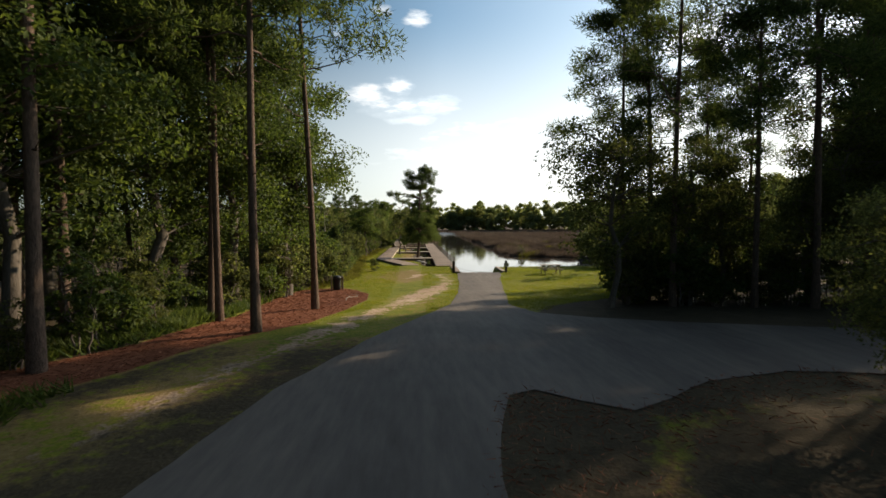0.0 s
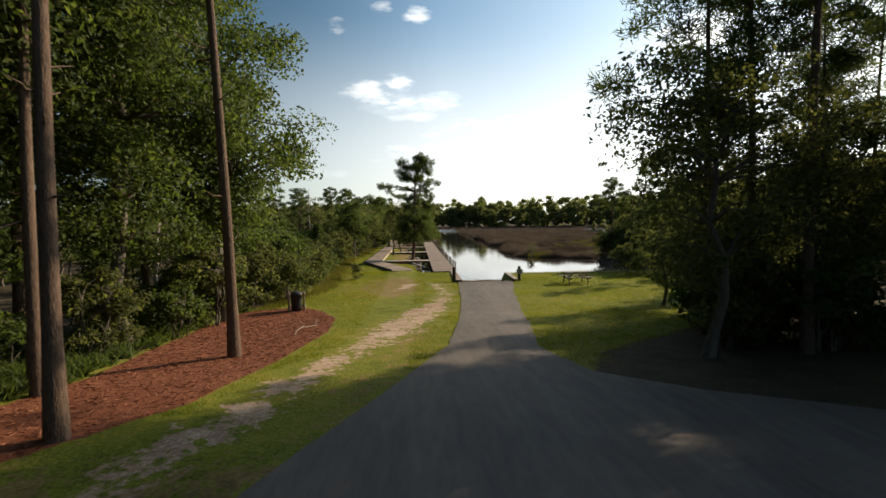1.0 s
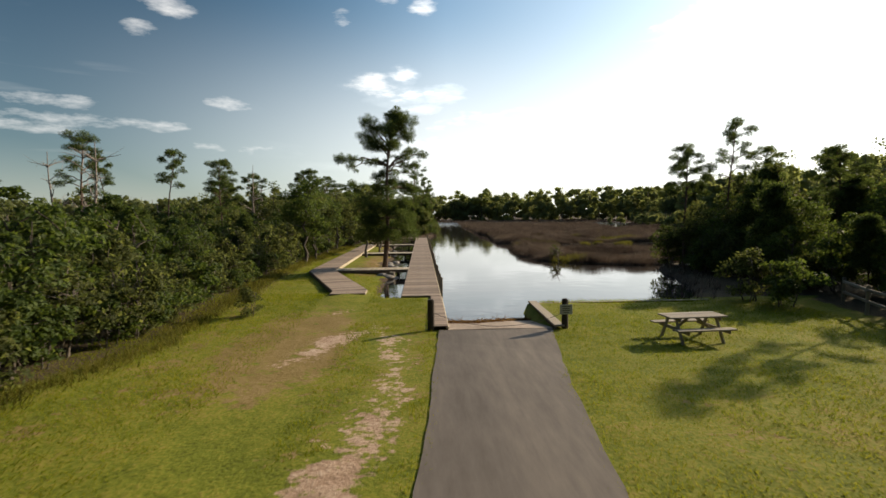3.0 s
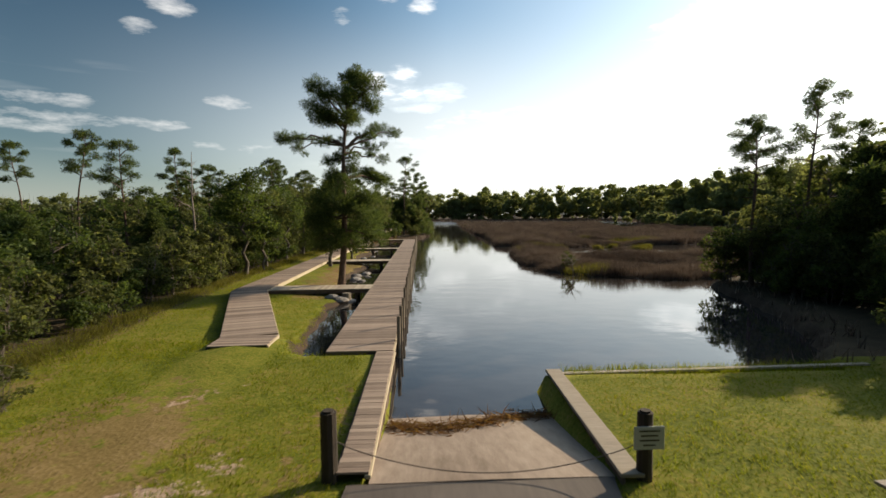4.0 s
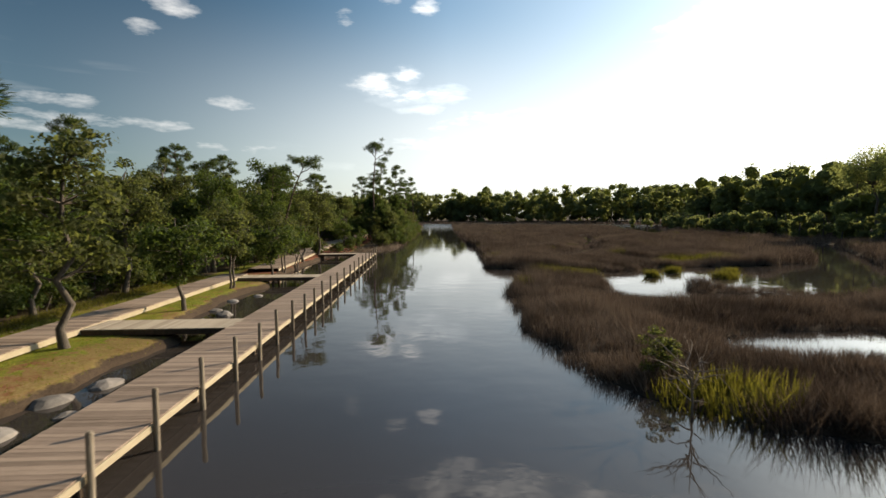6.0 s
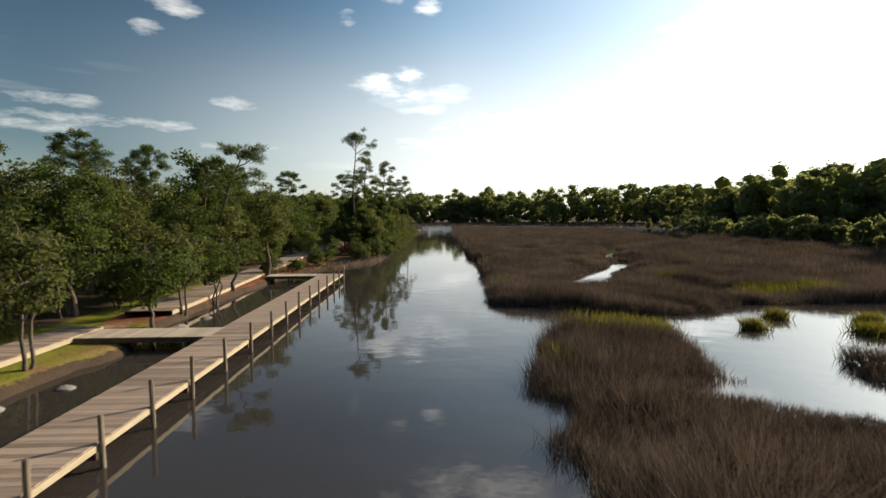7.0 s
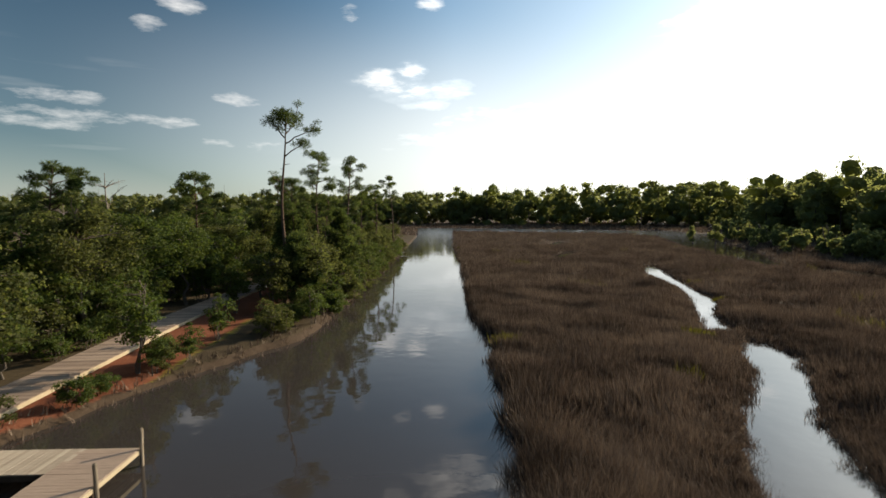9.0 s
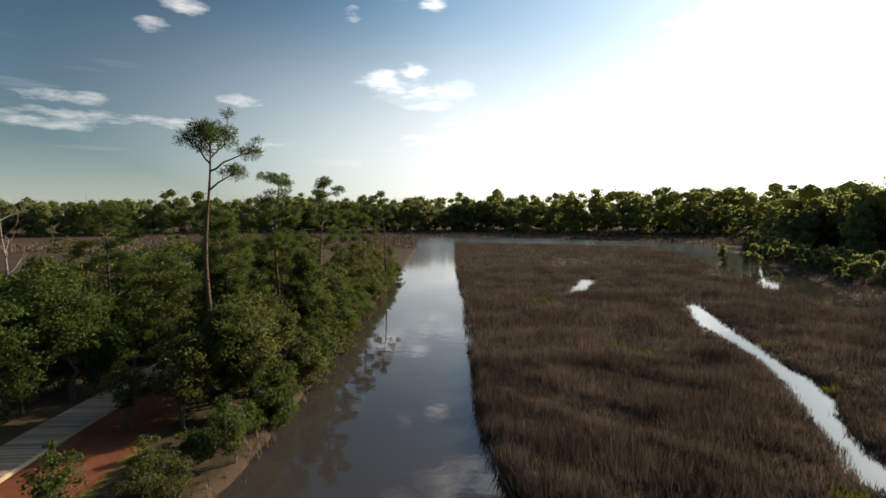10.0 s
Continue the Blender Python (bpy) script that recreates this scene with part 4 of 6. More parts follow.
def picnic_table(at):
    t = thing("picnic_table", at, "weathered grey wooden picnic table on the lawn", "picnic table")
    for i in range(5):
        part("tabletop_board", box((0, -0.3 + i * 0.15, 0.74), (1.76, 0.138, 0.04), 0.006), M["table"], t)
    for s in (-1, 1):
        for j in (-1, 1):
            part("seat_board", box((0, s * 0.66 + j * 0.072, 0.44), (1.76, 0.135, 0.04), 0.006), M["table"], t)
        for q in (-1, 1):
            part("leg", box((0, 0, 0), (0.05, 0.1, 0.86), 0.006, Matrix.Rotation(radians(28 * q), 4, "X")), M["table"], t, at=pose(s * 0.62, q * 0.38, 0.36))
        part("seat_beam", box((s * 0.62 + 0.052, 0, 0.37), (0.045, 1.56, 0.1), 0.005), M["table"], t)
        part("top_beam", box((s * 0.62 + 0.052, 0, 0.67), (0.045, 0.72, 0.09), 0.005), M["table"], t)
        part("brace", box((0, 0, 0), (0.66, 0.05, 0.08), 0.005, Matrix.Rotation(radians(s * 38), 4, "Y")), M["table"], t, at=pose(s * 0.34, 0, 0.5))
    return t


picnic_table(pose(8.95, 45.75, gz(8.95, 45.75), 0, 0, 4))


def litter_bin(at):
    t = thing("litter_bin", at, "dark round litter bin inside a low wooden corral", "litter bin")
    bm = bmesh.new()
    bmesh.ops.create_cone(bm, cap_ends=True, segments=20, radius1=0.29, radius2=0.33, depth=0.86)
    bmesh.ops.translate(bm, vec=(0, 0, 0.46), verts=bm.verts)
    part("barrel", bm, M["bin"], t)
    bm = bmesh.new()
    bmesh.ops.create_uvsphere(bm, u_segments=20, v_segments=10, radius=0.35)
    bmesh.ops.delete(bm, geom=[v for v in bm.verts if v.co.z < -0.02], context="VERTS")
    bmesh.ops.scale(bm, vec=(1, 1, 0.5), verts=bm.verts)
    bmesh.ops.translate(bm, vec=(0, 0, 0.9), verts=bm.verts)
    part("lid", bm, M["bin"], t, "dark domed lid")
    for sx_ in (-0.42, 0.42):
        for sy_ in (-0.24, 0.3):
            part("corral_post", box((sx_, sy_, 0.5), (0.1, 0.1, 1.06), 0.012), M["pile"], t)
    for sx_ in (-0.42, 0.42):
        for zz in (0.2, 0.86):
            part("corral_rail", box((sx_ * 1.13, 0, zz), (0.045, 0.66, 0.14), 0.008), M["pile"], t)
    for zz in (0.2, 0.86):
        part("corral_rail", box((0, 0.37, zz), (0.94, 0.045, 0.14), 0.008), M["pile"], t)
    return t


litter_bin(pose(-6.95, 37.7, gz(-6.95, 37.7), 0, 0, 12) @ Matrix.Diagonal((0.8, 0.8, 0.86, 1)))

# cut-off timber pile in the first bay
st = thing("stump", pose(-1.05, 64.95, -0.3), "pale sawn stump standing in the muddy bay", "stump")
part("wood", post_mesh(0.72, 0.46, 0.025), M["pile"], st)

# dead branch lying on the straw
br, br_rng = Wood(), np.random.default_rng(15)
main = curve_pts((-5.5, 31.3, gz(-5.5, 31.3) + 0.04), (-5.2, 34.0, gz(-5.2, 34.0) + 0.05), 0.02, br_rng, 7, 0.03)
br.add(main, np.linspace(0.022, 0.007, 7), 6)
for k_ in (2, 3, 4, 5):
    tip = main[k_] + np.array([br_rng.uniform(-0.7, 0.4), br_rng.uniform(0.3, 0.8), br_rng.uniform(0.05, 0.2)])
    br.add(curve_pts(main[k_], tip, 0.04, br_rng, 4), np.linspace(0.011, 0.004, 4), 4)
tagged(part("fallen_branch", br.mesh("fallen_branch"), M["deadwood"]), "bare pale dead branch lying on the pine straw", "branch")

# split-rail fence at the edge of the lawn
fence = thing("rail_fence", pose(0, 0, 0), "grey split-rail fence at the lawn's wooded edge", "fence")
FENCE = [(17.9, 50.8), (17.1, 48.8), (16.3, 46.8), (15.5, 44.9), (14.7, 42.9), (13.9, 40.9), (13.2, 38.9)]
fp = post_mesh(1.35, 0.14, 0.02)
for x, y in FENCE:
    part("post", fp, M["pile"], fence, at=pose(x, y, gz(x, y) - 0.25, 0, 1, 0))
for (x0, y0), (x1, y1) in zip(FENCE, FENCE[1:]):
    for h_ in (0.5, 0.92):
        a, b_ = Vector((x0, y0, gz(x0, y0) + h_)), Vector((x1, y1, gz(x1, y1) + h_))
        dd = b_ - a
        part("rail", box((0, 0, 0), (dd.length + 0.1, 0.07, 0.11), 0.02), M["pile"], fence, at=Matrix.Translation((a + b_) / 2) @ dd.to_track_quat("X", "Z").to_matrix().to_4x4())

# stones and broken blocks on the mud between the walkways
rng = np.random.default_rng(21)


def stone(seed, s):
    r = np.random.default_rng(seed)
    bm = bmesh.new()
    bmesh.ops.create_icosphere(bm, subdivisions=2, radius=1.0)
    for v in bm.verts:
        v.co *= 1 + 0.25 * noise.noise(v.co * 1.3 + Vector((seed, 0, 0)))
        v.co.z = max(v.co.z, -0.4)
    bmesh.ops.scale(bm, vec=(s, s * 0.75, s * 0.45), verts=bm.verts)
    me = bpy.data.meshes.new("stone")
    bm.to_mesh(me)
    bm.free()
    return me


stones = [stone(s_, 1.0) for s_ in range(4)]
SPOTS = [(-1.3, 64.6), (-1.0, 65.0), (-1.7, 64.9), (-1.2, 72.4), (-1.7, 73.2), (-1.0, 74.4), (-1.9, 75.2), (-1.4, 76.4), (-2.5, 84.6), (-2.0, 85.8), (-2.8, 86.9), (-3.0, 89.5), (-2.3, 91.2), (-2.9, 99.4), (-2.6, 101.5)]
for i, (x, y) in enumerate(SPOTS):
    s_ = rng.uniform(0.22, 0.5)
    o = part("rock", stones[i % 4], M["rock"], None, at=pose(x, y, max(gz(x, y), -0.05) + 0.02, 0, 0, rng.uniform(0, 360)) @ Matrix.Diagonal((s_, s_, s_, 1)))
    tagged(o, "grey broken rock on the muddy bank", "rock", "bank rocks")

# ---- trees ----
def tree_thing(name, meshes, x, y, label, group, mats, rot=0.0, s=1.0, sink=0.05, z=None):
    t = thing(name, pose(x, y, (max(gz(x, y), 0.02) if z is None else z) - sink, 0, 0, rot) @ Matrix.Diagonal((s, s, s, 1)), label, "tree", group)
    part("trunk", meshes[0], M[mats[0]], t)
    if len(meshes) > 1:
        part("crown", meshes[1], M[mats[1]], t)
    return t


PB, PN = ("bark_pine", "needle"), ("bark_grey", "leaf")
# lone pine on the bank between boardwalk and dock
# limbs of the lone pine: height of the fork, heading (degrees from +x), reach, rise, clump size
LONE = [
    (7.6, 150, 4.2, 0.7, 0.52), (7.6, 148, 3.3, 0.6, 0.48), (7.6, 146, 3.4, 0.1, 0.36), (7.6, 172, 0.9, 0.2, 0.36),
    (7.4, 56, 3.0, 1.4, 0.52), (7.4, 41, 3.3, 1.15, 0.42), (7.2, 60, 2.5, 0.5, 0.42), (7.1, 50, 2.9, 0.0, 0.38), (7.4, 48, 1.9, 1.1, 0.4),
    (5.9, 62, 2.2, 0.25, 0.6), (5.9, 58, 3.5, 0.0, 0.52), (5.9, 50, 2.8, 0.1, 0.5),
    (8.6, 178, 1.55, 1.0, 0.68), (9.0, 184, 1.45, 1.6, 0.64), (8.3, 170, 1.0, 0.7, 0.6), (9.2, 188, 0.9, 0.8, 0.6), (8.5, 200, 1.3, 0.5, 0.6),
    (9.4, 340, 1.5, 1.1, 0.6), (9.2, 350, 0.5, 0.6, 0.62), (9.0, 10, 1.3, 0.8, 0.55), (10.2, 20, 0.2, 0.8, 0.62), (10.0, 355, 0.7, 1.0, 0.56),
    (9.5, 90, 1.1, 0.8, 0.6), (9.3, 270, 1.1, 0.7, 0.6), (8.6, 75, 1.2, 0.5, 0.5), (8.4, 285, 1.2, 0.5, 0.5),
    (6.8, 170, 0.7, 0.0, 0.48), (6.2, 125, 1.4, -0.1, 0.48), (6.9, 20, 0.5, 0.1, 0.42), (6.2, 60, 0.6, 0.0, 0.48), (5.7, 120, 1.6, -0.1, 0.52), (5.7, 280, 1.0, -0.1, 0.55),
    (4.8, 0, 1.3, 0.1, 0.75), (4.7, 180, 1.2, 0.1, 0.75), (4.6, 90, 1.3, 0.0, 0.75), (4.6, 270, 1.2, 0.0, 0.75),
    (3.9, 30, 1.5, -0.1, 0.8), (3.9, 150, 1.5, -0.1, 0.8), (3.8, 215, 1.4, -0.2, 0.8), (3.8, 320, 1.6, -0.2, 0.8),
    (3.2, 0, 1.6, -0.4, 0.75), (3.1, 180, 1.5, -0.4, 0.75), (3.1, 260, 1.2, -0.4, 0.7), (3.0, 80, 1.2, -0.4, 0.7), (2.6, 40, 0.8, -0.3, 0.5), (2.6, 200, 0.8, -0.3, 0.5),
]


def limb_pine(seed, h, limbs, r0, bend, per, nlen=0.2, wide=0.015, stubs=4, low=0.3, subs=3, flat=0.68):
    """A pine whose limbs are given one by one."""
    rng = np.random.default_rng(seed)
    wood = Wood()
    z = np.linspace(-0.1, h, 14)
    axis = np.column_stack([bend * np.clip(z / h, 0, 1) ** 1.5 + 0.12 * np.sin(z * 0.6), 0.1 * np.sin(z * 0.5), z])
    rad = r0 * (1 - 0.82 * np.clip(z / h, 0, 1) ** 1.1)
    rad[0] *= 1.35
    wood.add(axis, rad, 10)
    pts, ax = [], []

    def clump(c, r):
        b_ = ball(rng, int(per * (r / 0.8) ** 2), flat, 0.42)
        b_ += 0.18 * np.sin(b_[:, [1, 2, 0]] * 7 + rng.uniform(0, 6, 3))
        pts.append(c + b_ * r)
        ax.append(b_ * 1.4 + np.array([0, 0, 0.3]))

    def on(zz):
        return np.array([np.interp(zz, z, axis[:, 0]), np.interp(zz, z, axis[:, 1]), zz])

    for zz, head, reach, rise, r in limbs:
        s, a = on(zz), radians(head)
        e = s + np.array([math.cos(a) * reach, math.sin(a) * reach, rise])
        q = curve_pts(s, e, 0.06, rng, 7, 0.025)
        wood.add(q, np.linspace(r0 * 0.35, 0.02, 7), 5)
        clump(e, r)
        for k in range(subs):
            m = q[rng.integers(3, 7)]
            c = m + rng.normal(0, 0.34, 3) * (0.5 + 0.5 * r) + np.array([0, 0, 0.15])
            wood.add(curve_pts(m, c, 0.05, rng, 4), np.linspace(0.025, 0.01, 4), 4)
            clump(c, r * rng.uniform(0.4, 0.7))
    clump(axis[-1], 0.65)
    for k in range(stubs):
        s, a = on(rng.uniform(low, low + 0.3) * h), rng.uniform(0, 6.28)
        wood.add(curve_pts(s, s + np.array([math.cos(a), math.sin(a), 0.15]) * rng.uniform(0.4, 1.1), 0, rng, 4), np.linspace(0.03, 0.01, 4), 4)
    v, f = needle_tris(np.concatenate(pts), np.concatenate(ax), nlen, wide, rng, 0.5)
    return wood.mesh("trunk"), mesh_of("crown", v, f)


tree_thing("pine_tree", limb_pine(5, 10.9, LONE, 0.19, 0.8, 2600, nlen=0.15, wide=0.013, subs=2, flat=0.7), -1.75, 67.75, "tall lone pine with an open puffy crown on the bank", "", PB)
# pines along the straw bed and the forest edge
tallp = [pine_meshes(30 + i, 19 + i, 10.5 - i, 3.4, limbs=20, puff=1.0, needles=230, lean=0.012, stubs=7, width=0.04) for i in range(3)]
for i, (x, y, s_) in enumerate([(-6.45, 28.1, 1.0), (-7.15, 22.0, 0.95), (-11.0, 17.7, 1.05), (-9.3, 24.6, 0.9), (-9.9, 25.3, 0.8), (-12.5, 21, 1.0), (-13, 29, 1.0), (-11.8, 34, 0.9), (-16, 24, 1.05), (-17, 33, 0.9)]):
    tree_thing("pine_tree", tallp[i % 3], x, y, "tall bare-trunked pine at the edge of the straw bed", "forest edge pines", PB, i * 77, s_)
# right-hand pines in shade
rp = [pine_meshes(50 + i, 16 + 1.5 * i, 7.5 + i, 3.3, limbs=18, puff=0.9, needles=330, lean=0.014, stubs=5, width=0.026) for i in range(3)]
for i, (x, y, s_) in enumerate([(8.2, 29.6, 0.95), (9.1, 26.4, 1.0), (9.3, 29.2, 0.9), (12.2, 25.6, 0.95), (14.2, 24.8, 1.0), (16.6, 27.8, 0.95), (13.2, 30.8, 0.8), (15.5, 35.0, 0.62), (18.5, 23.5, 1.0), (21, 29, 0.9), (24, 25, 1.0), (17, 33, 0.7), (28, 30, 0.95), (33, 27, 1.0), (38, 31, 1.0), (11.5, 10.5, 1.0), (16, 7.5, 0.9), (22, 9, 1.0), (22.6, 31.2, 1.05), (26.2, 33.2, 1.0), (19.4, 28.2, 0.95), (25.4, 29.6, 1.0)]):
    tree_thing("pine_tree", rp[i % 3], x, y, "shaded pine among the dark trees beside the lane", "lane pines", PB, i * 61 + 20, s_)
# tall pines on the point
HIGH = [(11.6, 0, 1.5, 0.9, 0.55), (12.6, 10, 2.0, 1.0, 0.55), (13.0, 180, 1.2, 1.3, 0.55), (13.3, 60, 1.1, 0.9, 0.5), (13.6, 300, 1.0, 0.8, 0.5), (13.9, 160, 0.8, 0.7, 0.5), (14.1, 20, 0.9, 0.6, 0.5), (14.2, 250, 0.8, 0.6, 0.5), (9.6, 190, 0.7, 0.3, 0.3)]
tree_thing("pine_tree", limb_pine(71, 14.8, HIGH, 0.17, 0.35, 900, 0.2, 0.018, 9, 0.45), -0.85, 141.0, "very tall thin pine with a small high crown", "point pines", PB)


def open_limbs(seed, h, first, count, reach):
    r = random.Random(seed)
    return [(h * (first + (0.97 - first) * (j + r.random() * 0.7) / count), j * 140 + r.uniform(-30, 30), reach * r.uniform(0.5, 1.1) * (1.1 - 0.5 * j / count), r.uniform(0.2, 0.9), r.uniform(0.42, 0.68)) for j in range(count)]


ps = [limb_pine(80 + i, 13 + i, open_limbs(i, 13 + i, 0.5 + 0.08 * i, 13, 2.0), 0.15, 0.3 + 0.5 * i, 800, 0.22, 0.022, 6, 0.25, flat=0.5) for i in range(3)]
# fuller, spreading crowns
fp_ = [limb_pine(90 + i, 13 + i, open_limbs(20 + i, 13 + i, 0.55, 20, 2.9), 0.17, 0.5 - 0.9 * i, 900, 0.24, 0.024, 6, 0.25, flat=0.55) for i in range(3)]
for i, (x, y, h_) in enumerate([(-13.5, 134, 10.6), (-10.9, 149, 11.2), (-15.9, 121.7, 10.8), (-18, 116.7, 11.5), (-20, 96, 9.4), (-27, 105.8, 9.2)]):
    tree_thing("pine_tree", fp_[i % 3], x, y, "spreading pine standing above the low woods", "wood pines", PB, i * 67, h_ / (13.4 + i % 3))
LEANING = [(6.8, 180, 1.5, 0.6, 0.5), (7.2, 10, 1.8, 0.5, 0.55), (7.8, 170, 1.4, 0.9, 0.55), (8.2, 350, 1.6, 0.6, 0.55), (8.6, 90, 1.2, 0.5, 0.5), (8.7, 270, 1.2, 0.6, 0.5), (8.9, 200, 1.0, 0.6, 0.5), (9.1, 20, 1.1, 0.5, 0.5), (6.2, 30, 1.2, 0.2, 0.4)]
tree_thing("pine_tree", limb_pine(77, 9.4, LEANING, 0.15, 3.2, 900, 0.2, 0.018, 4, 0.4, flat=0.55), -7.4, 112.7, "leaning pine with a flat spreading top beside the boardwalk", "wood pines", PB)
for i, (x, y, s_) in enumerate([(-1.0, 153.5, 1.0), (1.2, 158.5, 0.94), (-0.4, 142.2, 0.66), (2.8, 176, 0.85), (4.2, 191, 0.95), (-3.5, 150, 0.7), (1.9, 166, 0.8), (0.6, 149, 0.62), (-9, 116, 0.6), (-12, 108, 0.66), (-17, 122, 0.7), (-11.5, 92, 0.62), (-14, 70, 0.6), (-19, 62, 0.62), (-22, 78, 0.66), (-25, 56, 0.66), (-29, 66, 0.7), (-33, 88, 0.7), (-24, 98, 0.85), (-21, 49, 0.7), (-28, 44, 0.75), (-35, 55, 0.8), (-16, 140, 0.75)]):
    tree_thing("pine_tree", ps[i % 3], x, y, "slender pine rising over the low woods", "point pines" if x > -4 else "wood pines", PB, i * 53, s_)
# pines on the far side of the basin
for i, (x, y, h_) in enumerate([(22.5, 66.4, 10.2), (18.9, 65.2, 8.5), (25.6, 67.4, 8.4), (31, 67, 8.4), (36, 64, 9.4), (30, 58, 7.6), (42, 66, 10), (36, 52, 9), (47, 74, 10), (22.6, 51.5, 8.6), (27, 62, 8.0)]):
    tree_thing("pine_tree", (ps[1], fp_[0], fp_[2])[i % 3], x, y, "pine on the wooded bank across the basin", "basin pines", PB, i * 41 + 9, h_ / (14.2, 13.4, 15.4)[i % 3])

# broadleaved trees
big = [broad_meshes(100 + i, 13.5 + i, 4.0, 2.0, clumps=80, leaves=360, leaf=0.085, lobes=1.0) for i in range(3)]
for i, (x, y, s_) in enumerate([(-9.5, 35.4, 1.14), (-10.6, 30.2, 1.05), (-12.0, 26.0, 1.1), (-13.4, 20.0, 1.15), (-14.0, 36.0, 0.9), (-17.5, 28, 1.15), (-18, 18, 1.15), (-14.5, 13.5, 1.05), (-21, 36, 0.9), (-22, 24, 1.2), (-20, 9, 1.1), (-13, 6, 1.0)]):
    tree_thing("broadleaf_tree", big[i % 3], x, y, "leafy green broadleaf tree lit along its edge", "forest edge trees", PN, i * 97, s_)
oak = [broad_meshes(120 + i, 9.5 + i, 3.4, 1.6, clumps=54, leaves=200, leaf=0.08, lobes=1.2) for i in range(3)]
for i, (x, y, s_) in enumerate([(6.3, 26.3, 0.92), (10.6, 28.0, 0.8), (12.6, 28.6, 0.7), (15.2, 26.4, 0.62), (14.4, 30.5, 0.6), (20.5, 25.5, 0.62), (27, 27, 0.65), (32, 32, 0.6), (10.5, 8.5, 0.9), (14, 10, 0.95), (19, 5, 1.1), (9.5, 4, 0.9), (36, 25, 0.7), (13.6, 34.6, 0.62), (16.8, 37.6, 0.6), (15.2, 32.6, 0.7), (20, 24, 0.9), (23, 28.5, 1.15), (26, 31.5, 1.1), (22, 33, 0.95), (27, 25, 1.1), (30, 28, 1.15), (24, 21.4, 0.8), (19, 28, 1.1), (31, 34, 1.1), (17, 26.2, 1.0), (21.5, 30.5, 1.15), (25, 34, 1.15), (10.2, 33.8, 0.6), (8.9, 30.4, 0.82), (10.3, 36.8, 0.48), (16.6, 40.4, 0.62), (6.4, 13.4, 0.42), (5.7, 11.8, 0.4), (8.4, 12.6, 0.5)]):
    tree_thing("broadleaf_tree", oak[i % 3], x, y, "dark broadleaf tree in shade beside the lane", "lane trees", ("bark_grey", "leaf_olive"), i * 71, s_ * (0.9 if x > 16.5 and 20 < y < 29.5 else 1.0))
small = [broad_meshes(140 + i, 5.2 + 0.5 * i, 2.0, 1.3, clumps=34, leaves=90, leaf=0.105, stems=1 + i % 3, lobes=1.2) for i in range(4)]
mid_trees = [broad_meshes(150 + i, 8.2 + 0.6 * i, 2.7, 1.8, clumps=46, leaves=150, leaf=0.1, stems=1, lobes=1.3) for i in range(2)]
low = [broad_meshes(160 + i, 2.4 + 0.5 * i, 1.5, 0.1, clumps=26, leaves=80, leaf=0.095, stems=4, lobes=1.0) for i in range(4)]
plain = [broad_meshes(170 + i, 7.0 + 0.8 * i, 2.5, 0.9, clumps=34, leaves=46, leaf=0.17, stems=1, lobes=1.3) for i in range(3)]
fluffy = [pine_meshes(180 + i, 5.5 + i, 0.8, 1.9, limbs=24, puff=0.65, needles=190, lean=0.02, stubs=0, needle_len=0.28, width=0.04) for i in range(2)]
rng = np.random.default_rng(31)
# live oaks and myrtles beside the boardwalk
for i, (x, y, s_) in enumerate([(-7.9, 73.5, 1.1), (-8.2, 78.8, 1.15), (-7.6, 76.5, 0.75), (-4.3, 79.2, 1.1), (-3.6, 85.5, 0.9), (-4.3, 92.2, 1.0), (-8.0, 84, 1.2), (-8.2, 90.5, 1.25), (-3.6, 98.6, 0.8), (-3.9, 101.8, 0.85), (-3.7, 105.2, 0.75), (-4.0, 109.0, 0.8), (-7.8, 101, 1.3), (-8.6, 106.5, 1.45), (-7.8, 112, 1.25), (-4.3, 116.6, 1.0), (-8.4, 118.5, 1.35), (-8.3, 121.6, 1.05), (-3.1, 124.5, 0.9), (-8.3, 131, 1.0), (-8.0, 136, 0.9), (-0.6, 138, 0.85), (1.5, 140, 0.75), (0.8, 146, 0.85), (-4.0, 145, 0.9), (2.3, 152, 0.75), (2.2, 160, 0.8), (0.0, 165, 0.9), (2.6, 170, 0.75), (3.2, 182, 0.8), (1.8, 190, 0.85), (3.9, 201, 0.8), (-9, 142, 1.0), (-9.5, 152, 1.0), (-4, 158, 0.95), (-3.2, 172, 0.9), (-1, 180, 0.9), (-2, 198, 0.9), (-9, 165, 1.0)]):
    rust = i in (17, 18, 19, 20)
    tall_one = (x < -7 and y > 72) or (x < -3.9 and 110 < y < 118)
    tree_thing("small_tree", mid_trees[i % 2] if tall_one else small[i % 4], x - (0.8 if tall_one and y < 114 else 1.4 if x < -7 and 114 < y < 140 else 0), y, "rusty-brown small tree on the bank" if rust else "small bushy tree beside the boardwalk", "boardwalk trees", ("bark_grey", "leaf_rust" if rust else ("leaf", "leaf_olive")[i % 2]), i * 83, s_ * (0.7 if tall_one and 95 < y < 114 else 0.76 if tall_one and y <= 95 else 1.0) * rng.uniform(0.9, 1.1))
# shrubs: edge of the lawn, water's edge, behind the fence
def shrub(x, y, s_, i, mat, label, group):
    t = thing("shrub", pose(x, y, max(gz(x, y), 0.0) - 0.05, 0, 0, i * 67) @ Matrix.Diagonal((s_, s_, s_, 1)), label, "shrub", group)
    part("stem", low[i % 4][0], M["bark_grey"], t)
    part("foliage", low[i % 4][1], M[mat], t)


